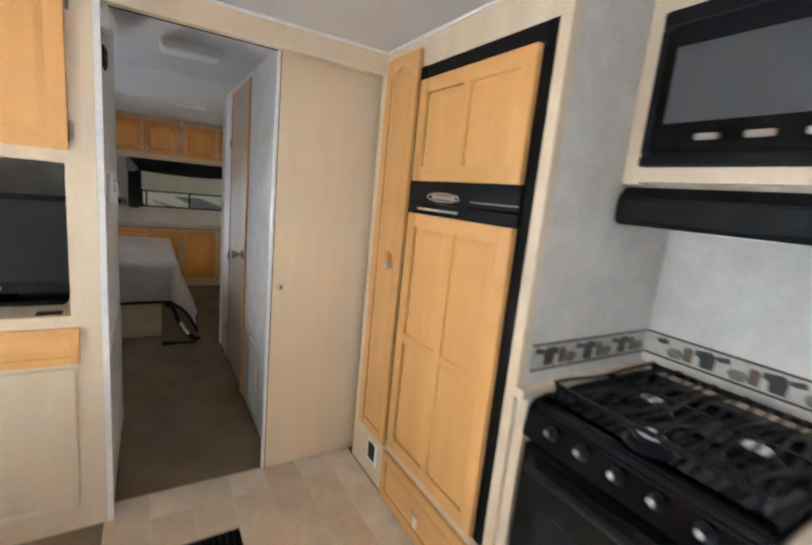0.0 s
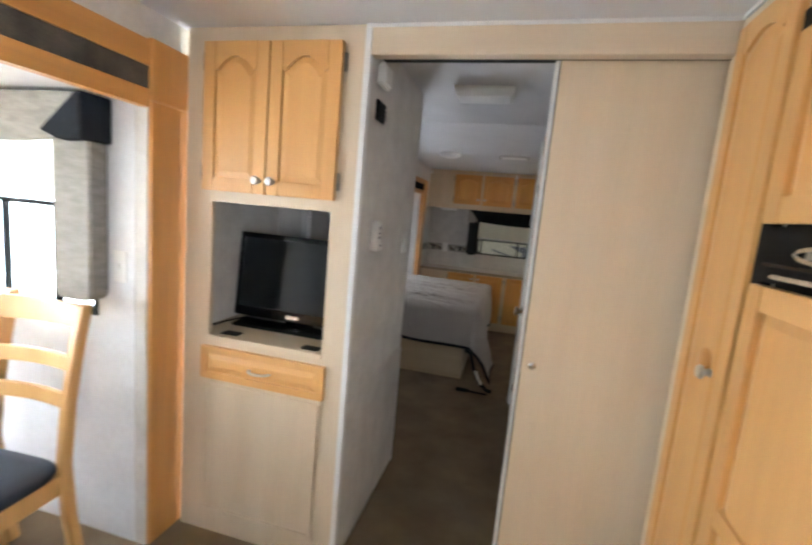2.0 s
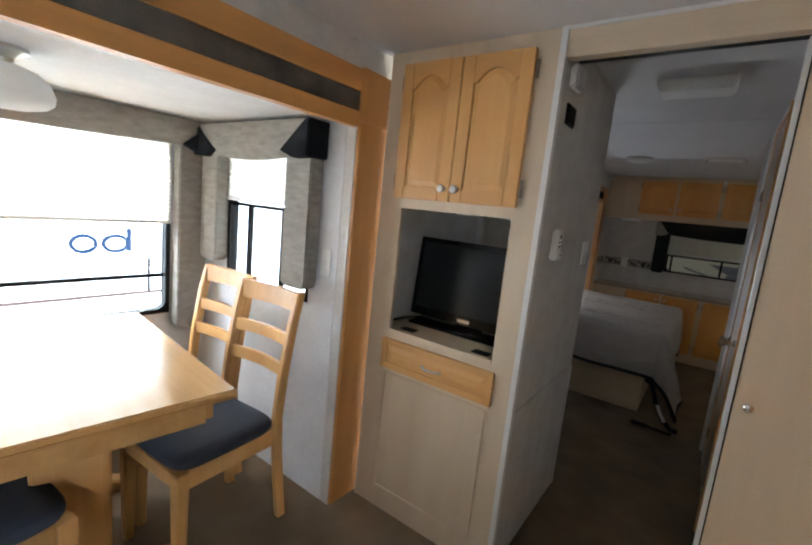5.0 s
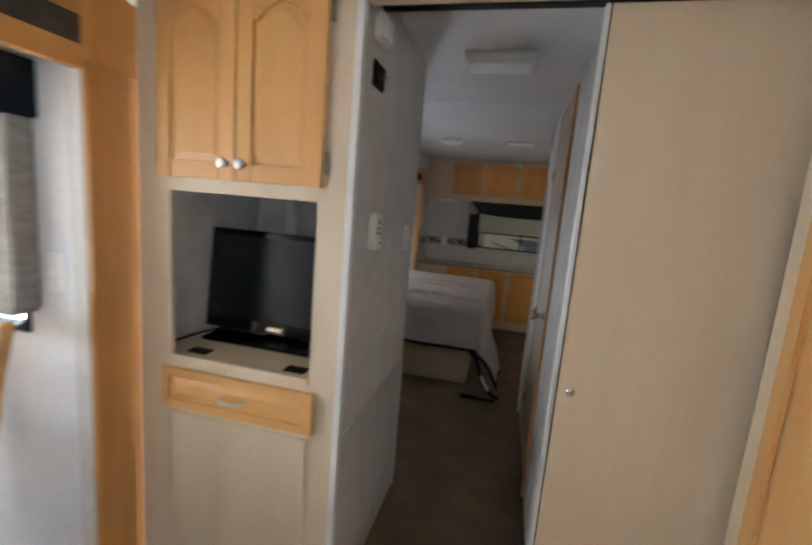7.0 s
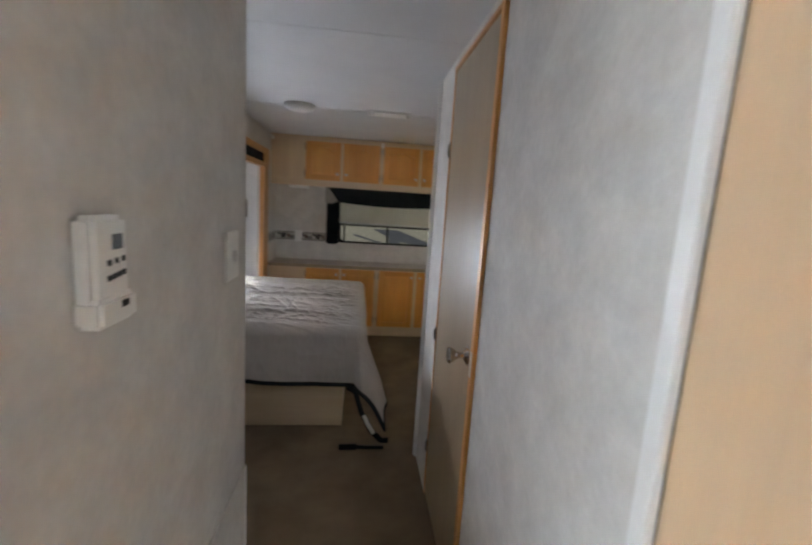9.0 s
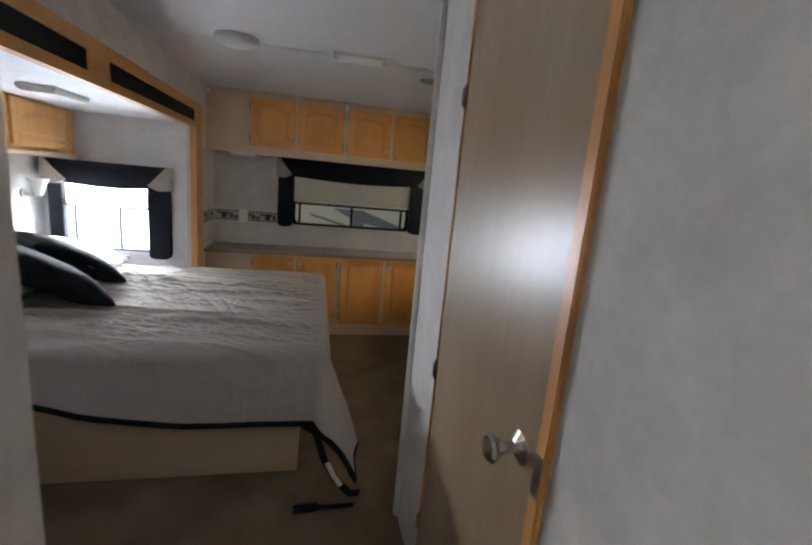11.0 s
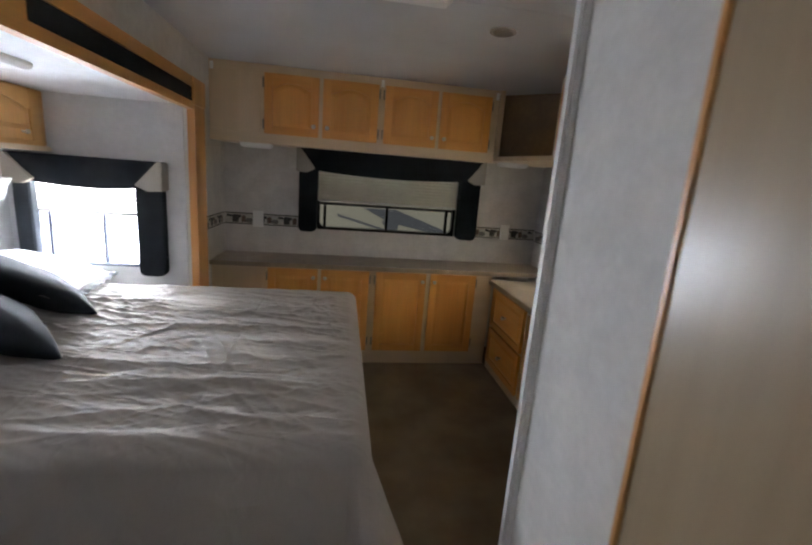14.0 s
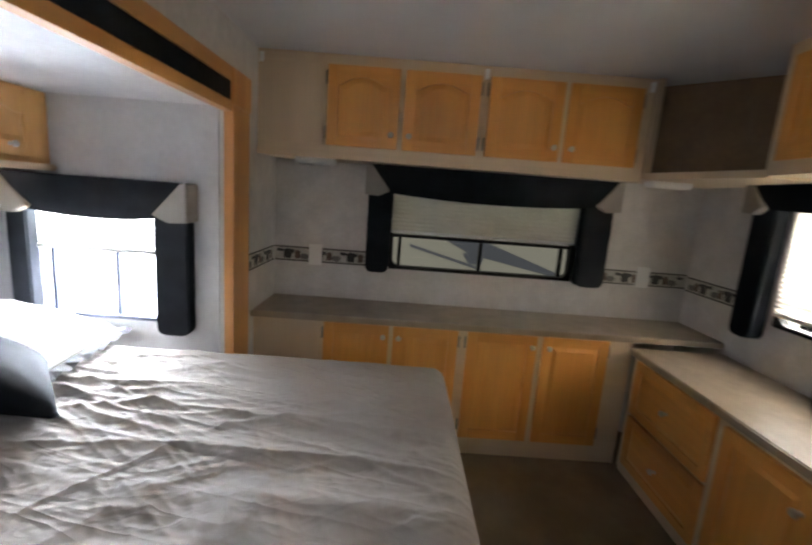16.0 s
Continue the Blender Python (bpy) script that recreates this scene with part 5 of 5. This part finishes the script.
    for name, z0, z1, m in (("bottom", 1.515, 1.545, DIM_PALE),):
        bm = bmesh.new()
        ring = [a, b, Vector((BR - 0.002, 3.507)), e, Vector((1.270, RY - 0.002))]
        lo = [bm.verts.new((p.x, p.y, z0)) for p in ring]
        hi = [bm.verts.new((p.x, p.y, z1)) for p in ring]
        bm.faces.new(lo)
        bm.faces.new(hi)
        for i in range(5):
            bm.faces.new((lo[i], lo[(i + 1) % 5], hi[(i + 1) % 5], hi[i]))
        part(name, bm, m, s, bevel=0.001)
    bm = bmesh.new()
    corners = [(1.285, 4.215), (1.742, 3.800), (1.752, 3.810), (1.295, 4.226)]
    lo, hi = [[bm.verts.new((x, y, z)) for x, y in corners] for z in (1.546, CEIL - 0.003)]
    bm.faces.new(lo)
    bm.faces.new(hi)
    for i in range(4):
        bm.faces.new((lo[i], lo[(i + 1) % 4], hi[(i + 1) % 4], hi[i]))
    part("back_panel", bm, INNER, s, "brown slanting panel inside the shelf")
    part("side_panel", boxes(((1.742, 3.509, 1.546), (1.755, 3.798, CEIL - 0.003))), PAPER, s, "papered inside wall of the shelf")
    part("stile", boxes(((1.268, 4.012, 1.546), (1.300, 4.034, CEIL - 0.003))), DIM_PALE, s, bevel=0.002)
    part("stile", boxes(((1.450, 3.508, 1.546), (1.480, 3.530, CEIL - 0.003))), DIM_PALE, s, bevel=0.002)


right_cabinets()

# ceiling fittings of the bedroom
bm = bmesh.new()
f = thing("ceiling_light", (-0.15, 2.69, CEIL), "round white ceiling light", "light fixture")
spun(bm, [(0.10, 0), (0.10, -0.012), (0.085, -0.03), (0.05, -0.042), (0, -0.046)], (-0.15, 2.69, CEIL), (0, 0, 1), 28)
part("diffuser", bm, DIFFUSER, f, smooth=40)
f = thing("ceiling_light", (0.445, 2.73, CEIL), "clear plastic twin ceiling light", "light fixture")
part("base", boxes(((0.30, 2.65, CEIL - 0.004), (0.59, 2.81, CEIL))), DIFFUSER, f, bevel=0.001)
part("diffuser", boxes(((0.310, 2.66, CEIL - 0.011), (0.580, 2.80, CEIL - 0.0042))), DIFFUSER, f, bevel=0.003)
for x in (0.318, 0.572):
    bm = bmesh.new()
    spun(bm, [(0.016, -0.008), (0.016, -0.022), (0.010, -0.030), (0, -0.032)], (x, 2.70, CEIL), (0, 0, 1), 14)
    part("end_cap", bm, WHITE, f, "white end cap", smooth=40)
v = thing("ceiling_vent", (0.875, 2.97, CEIL), "round beige ceiling vent with slats over a black disc", "vent")
bm = bmesh.new()
spun(bm, [(0.056, 0), (0.056, -0.006), (0.044, -0.010), (0.041, -0.003)], (0.875, 2.97, CEIL), (0, 0, 1), 28)
part("ring", bm, JABOT, v, smooth=30)
# flat black disc takes the place of the shade between the slats
bm = bmesh.new()
spun(bm, [(0.042, 0), (0.042, -0.003), (0, -0.003)], (0.875, 2.97, CEIL), (0, 0, 1), 24)
part("backing", bm, BLACK, v, "black disc for the shade inside the vent")
for i in range(5):
    y = 0.0155 * (i - 2)
    w = math.sqrt(0.041 ** 2 - y ** 2)
    part("slat", boxes(((0.875 - w, 2.97 + y - 0.0024, CEIL - 0.009), (0.875 + w, 2.97 + y + 0.0024, CEIL - 0.0055))), JABOT, v)


# ---- bed ----
BED_X, BED_Y0, BED_Y1, BED_Z = 0.345, 2.06, 3.63, 0.658
bd = thing("bed", (-0.6, 2.8, 0), "queen bed with a pale wood-look base box", "bed")
part("base_box", boxes(((-1.5, 2.18, 0), (0.22, 3.56, 0.36))), BASEWOOD, bd, bevel=0.003)
part("mattress", boxes(((-1.56, BED_Y0 + 0.03, 0.361), (BED_X - 0.035, BED_Y1 - 0.02, BED_Z - 0.025))), WHITECLOTH, bd, bevel=0.05)


BED_R = 0.06  # how round the bed's edges are


def ridge(q, sharp):
    return max(0.0, 1 - sharp * abs(noise.noise(q)))


def crease(s, t, k, turn, gap, sharp=3.2):
    """Crisp folds of the cloth: narrow ridges that wander along one direction and die out."""
    u, v = s * math.cos(turn) + t * math.sin(turn), t * math.cos(turn) - s * math.sin(turn)
    v += 0.07 * noise.noise(Vector((u * 1.3, v * 1.1, k + 11))) + 0.018 * noise.noise(Vector((u * 4.5, v * 3.0, k + 23)))
    r = ridge(Vector((u * 0.8, v / gap, k)), sharp)
    gate = 0.5 + 1.6 * noise.noise(Vector((u * 1.5, v * 2.6, k + 41)))
    return r * r * min(1.0, max(0.0, gate))


def pressed(a, lines):
    """Sharp pressed lines where the cloth had been folded away."""
    return max(0.0, 1 - min(abs(a - q) for q in lines) / 0.008)


def spread_point(s, t):
    """A place on the bedspread: s along the bed past its foot edge, t across it past its near edge."""
    x0, y0, y1 = BED_X - BED_R, BED_Y0 + BED_R, BED_Y1 - BED_R
    a, b, c = max(0.0, s - x0), max(0.0, y0 - t), max(0.0, t - y1)
    d = math.sqrt(a * a + b * b + c * c)
    quarter = BED_R * math.pi / 2
    turn = min(d / BED_R, math.pi / 2)
    out, down = BED_R * math.sin(turn), BED_R * (1 - math.cos(turn)) + max(0.0, d - quarter) * 0.97
    over = max(0.0, d - quarter)
    grow = min(1, over / 0.25)
    flat = max(0.0, 1 - d / 0.16)
    top = min(1.0, min(x0 - s, t - y0, y1 - t) / 0.10 + 0.4) if d == 0 else 0.4 * flat
    lump = 0.014 * noise.noise(Vector((s * 1.6, t * 2.4, 3.0)))
    long = 0.017 * crease(s, t, 1.0, -0.10, 0.17) + 0.013 * crease(s, t, 5.0, 0.16, 0.12) + 0.009 * crease(s, t, 9.0, -0.32, 0.085)
    head = min(1.0, max(0.0, (-0.55 - s) / 0.4)) * min(1.0, max(0.0, (t - 2.7) / 0.4))
    long += 0.022 * head * crease(s, t, 15.0, -0.45, 0.16, 2.6)
    long += 0.018 * min(1.0, max(0.0, (2.75 - t) / 0.35)) * crease(s, t, 19.0, 0.06, 0.19, 2.8)
    short = 0.0045 * crease(s, t, 31.0, 0.9, 0.10) + 0.004 * crease(s, t, 37.0, -0.95, 0.085)
    small = 0.0032 * crease(s, t, 51.0, 0.35, 0.045, 2.6) + 0.0028 * crease(s, t, 57.0, -0.6, 0.04, 2.6)
    fine = 0.0012 * noise.noise(Vector((s * 34, t * 38, 9)))
    fine += 0.0035 * (pressed(s, (-0.62, -0.16, 0.12)) + 0.7 * pressed(t, (2.42, 2.86, 3.28))) * min(1.0, max(0.0, 0.5 + noise.noise(Vector((s * 3, t * 3, 61)))))
    x, y, z = min(s, x0), min(max(t, y0), y1), BED_Z - down
    z += (lump + long + short + small + fine - 0.010) * top
    if d > 0:
        ux, uy = a / d, (c - b) / d
        corner = min(1.0, 4 * a * b / (d * d)) if b else 0.0
        out += over * (0.06 + 0.30 * corner)
        wave = 0.013 * math.sin(9 * t + 2 * s) * ux + 0.012 * math.sin(5 * s + 3 * t) * abs(uy) + 0.014 * noise.noise(Vector((s * 4.5, t * 4.5, 4)))
        out += wave * grow + 0.004 * ridge(Vector((s * 5, t * 5, 6)), 2.5) * grow
        x, y = x + ux * out, y + uy * out
        if b:
            z += 0.020 * math.sin(3.4 * s + 1.0) * min(1.0, over / 0.34)
    return Vector((x, y, max(z, 0.012)))


def bedspread():
    b = thing("bedspread", (-0.6, 2.8, 0.6), "wrinkled grey-brown cotton bedspread with a black hem", "bedspread")
    bm = bmesh.new()
    s0, s1, t0, t1 = -1.50, BED_X + 0.40, BED_Y0 - 0.315, BED_Y1 + 0.22
    ns, nt = 400, 400

    def hem_at(q):
        return t0 + 0.21 * min(1.0, max(0.0, (-0.10 - q) / 0.9)) ** 1.4

    grid = []
    for i in range(ns + 1):
        q = s0 + (s1 - s0) * i / ns
        grid.append([bm.verts.new(spread_point(q, hem_at(q) + (t1 - hem_at(q)) * j / nt)) for j in range(nt + 1)])
    for i in range(ns):
        for j in range(nt):
            bm.faces.new((grid[i][j], grid[i + 1][j], grid[i + 1][j + 1], grid[i][j + 1]))
    part("cover", bm, SHEET, b, smooth=180)
    bm = bmesh.new()
    pts = [spread_point(q, hem_at(q)) for q in [s0 + (s1 - s0) * i / 60 for i in range(61)]]
    pts += [spread_point(s1, t0 + (t1 - t0) * i / 50) for i in range(1, 51)]
    tube(bm, [p + Vector((0, -0.004, -0.012)) for p in pts], 0.014, 6, 0.4)
    part("hem", bm, NAVY, b, "black fabric hem")


bedspread()


def pillow(name, m, w, d, h, material, label, ruffle=False):
    p = thing(name, (0, 0, 0), label, "pillow")
    bm = bmesh.new()
    n = 26
    for side in (1, -1):
        g = []
        for i in range(n + 1):
            row = []
            for j in range(n + 1):
                u, v = -1 + 2 * i / n, -1 + 2 * j / n
                e = max(0.0, (1 - abs(u) ** 2.8) * (1 - abs(v) ** 2.8)) ** 0.52
                pin = 1 - 0.10 * (1 - abs(u) ** 2) * abs(v) ** 3
                pin2 = 1 - 0.10 * (1 - abs(v) ** 2) * abs(u) ** 3
                z = side * h / 2 * e + 0.006 * noise.noise(Vector((u * 3, v * 3, side)))
                row.append(bm.verts.new((u * w / 2 * pin2, v * d / 2 * pin, z)))
            g.append(row)
        for i in range(n):
            for j in range(n):
                bm.faces.new((g[i][j], g[i + 1][j], g[i + 1][j + 1], g[i][j + 1]))
    bmesh.ops.remove_doubles(bm, verts=bm.verts, dist=0.004)
    part("cushion", bm, material, p, smooth=180)
    if ruffle:
        bm = bmesh.new()
        loop = []
        for k in range(81):
            q = k / 80 * 4
            sd, f = int(q) % 4, q - int(q)
            u, v = [(-1 + 2 * f, -1), (1, -1 + 2 * f), (1 - 2 * f, 1), (-1, 1 - 2 * f)][sd]
            loop.append((u, v, 0.010 * math.sin(k * 1.9)))
        a = [bm.verts.new((u * w / 2 * 0.97, v * d / 2 * 0.97, 0)) for u, v, z in loop]
        c = [bm.verts.new((u * (w / 2 + 0.035), v * (d / 2 + 0.035), z)) for u, v, z in loop]
        for i in range(80):
            bm.faces.new((a[i], a[i + 1], c[i + 1], c[i]))
        part("ruffle", bm, RUFFLE, p, "dark grey ruffle")
    p.matrix_basis = m
    return p


pillow("throw_pillow", pose(-1.09, 3.04, 0.80, 0, 31, 42), 0.48, 0.48, 0.14, NAVY, "square black throw pillow lying on the bed")
pillow("throw_pillow", pose(-0.97, 2.60, 0.81, 0, 33, 40), 0.50, 0.50, 0.15, NAVY, "square black throw pillow leaning on the bed")
pillow("bed_pillow", pose(-1.27, 3.38, 0.745, 0, 12, 8), 0.50, 0.52, 0.17, WHITECLOTH, "white bed pillow with a grey ruffled edge", True)
pillow("bed_pillow", pose(-1.28, 2.52, 0.755, 0, 12, 0), 0.46, 0.60, 0.16, WHITECLOTH, "white bed pillow with a grey ruffled edge", True)

hb = thing("headboard", (BSX + 0.02, 2.8, 0.4), "black padded headboard behind the bed", "headboard")
part("panel", boxes(((BSX + 0.001, 2.05, 0.40), (BSX + 0.045, 3.52, 0.86))), NAVY, hb, bevel=0.01)
part("cap", boxes(((BSX + 0.001, 2.04, 0.861), (BSX + 0.055, 3.53, 0.885))), TRIMWHITE, hb, "pale cap rail", 0.004)


def overhead():
    pl = Plane("x", -1.355, 1)
    c = thing("upper_cabinet", (-1.4, 2.8, 1.345), "maple overhead cabinet above the bed head with arched doors", "cabinet")
    # lighter wood than MAPLE carries the window's light on this cabinet
    part("body", boxes(((BSX + 0.001, 1.9, 1.372), (-1.355, BSE - 0.002, BSC - 0.002))), CHAIRWOOD, c, bevel=0.004)
    for a, b in ((3.09, 3.65), (2.51, 3.06), (1.95, 2.48)):
        d = panel_door("door", pl, a, b, 1.395, BSC - 0.015, 0.001, c, 0.04, CHAIRWOOD)
        knob(pl, b - 0.12, 1.435, 0.02, d, 0.013)
    part("lip", boxes(((BSX + 0.001, 1.9, 1.345), (-1.327, BSE - 0.002, 1.3715))), PALE_Y, c, bevel=0.008)
    return c


overhead()
s = thing("wall_sconce", (BSX, 3.54, 1.13), "white glass wall lamp on a nickel arm", "lamp")
bm = bmesh.new()
tube(bm, [(BSX, 3.54, 1.10), (BSX + 0.05, 3.54, 1.09), (BSX + 0.09, 3.54, 1.10)], 0.008, 8)
spun(bm, [(0.03, 0), (0.03, 0.01), (0, 0.012)], (BSX, 3.54, 1.10), (1, 0, 0), 16)
part("arm", bm, NICKEL, s, smooth=50)
bm = bmesh.new()
spun(bm, [(0.0, -0.01), (0.02, -0.01), (0.03, 0.02), (0.04, 0.06), (0.062, 0.10), (0.058, 0.10), (0.036, 0.06), (0, 0.01)], (BSX + 0.09, 3.54, 1.10), (0, 0, 1), 20)
part("shade", bm, OPAL, s, smooth=50)
fixture((-0.98, 2.80, BSC), 0.16, 0.30, 0.03, "white ceiling light in the bed slide-out")

# strap and bar on the floor by the bed
st = thing("strap", (0.425, 2, 0), "black webbing strap with a pale buckle hanging to the carpet", "strap")
bm = bmesh.new()
tube(bm, [(0.245, 2.06, 0.31), (0.295, 2.05, 0.28), (0.335, 2.02, 0.17), (0.395, 2, 0.07), (0.455, 1.98, 0.02), (0.495, 1.99, 0.015)], 0.018, 8, 0.35)
part("webbing", bm, NAVY, st, smooth=50)
bm = bmesh.new()
tube(bm, [(0.35, 2.005, 0.16), (0.375, 1.995, 0.11), (0.41, 1.985, 0.06)], 0.013, 8, 0.4)
part("buckle", bm, WHITE, st, "pale plastic buckle", smooth=50)
sb = thing("crank_bar", (0.335, 1.92, 0), "dark metal bar lying on the carpet", "tool")
bm = bmesh.new()
tube(bm, [(0.215, 1.915, 0.016), (0.275, 1.92, 0.018), (0.375, 1.922, 0.012), (0.465, 1.925, 0.01)], 0.010, 8)
tube(bm, [(0.215, 1.915, 0.018), (0.315, 1.92, 0.018)], 0.017, 8)
part("bar", bm, BLACK, sb, smooth=50)

# floor register
r = thing("floor_vent", (0.34, -0.31, 0), "black slotted floor register", "vent")
part("frame", boxes(((0.22, -0.36, 0.0), (0.43, -0.25, 0.010))), BLACK, r, bevel=0.002)
for i in range(8):
    part("slat", boxes(((0.235 + i * 0.024, -0.348, 0.010), (0.245 + i * 0.024, -0.262, 0.014))), IRON, r)

# ---- floor tiles, last ----
tf = setting("floor_tiles", boxes(((0.0, -3.5, 0.0), (1.04, 0.10, 0.004))), GROUT, "tan vinyl tiles on the kitchen floor", category="floor")
TILE_W, TILE_L = 0.155, 0.31
bm = boxes(((0.0015, 0.0015, 0.004), (TILE_W - 0.0015, TILE_L - 0.0015, 0.0062)))
tile_mesh = bpy.data.meshes.new("tile")
bmesh.ops.recalc_face_normals(bm, faces=bm.faces)
bm.to_mesh(tile_mesh)
bm.free()
tile_mesh.materials.append(TILE)
for i in range(6):
    for j in range(11):
        o = new("tile", tile_mesh)
        o.parent = tf
        o.location = (0.127 - TILE_W + i * TILE_W, 0.095 - TILE_L * (j + 1) - (0.155 if i % 2 else 0), 0)
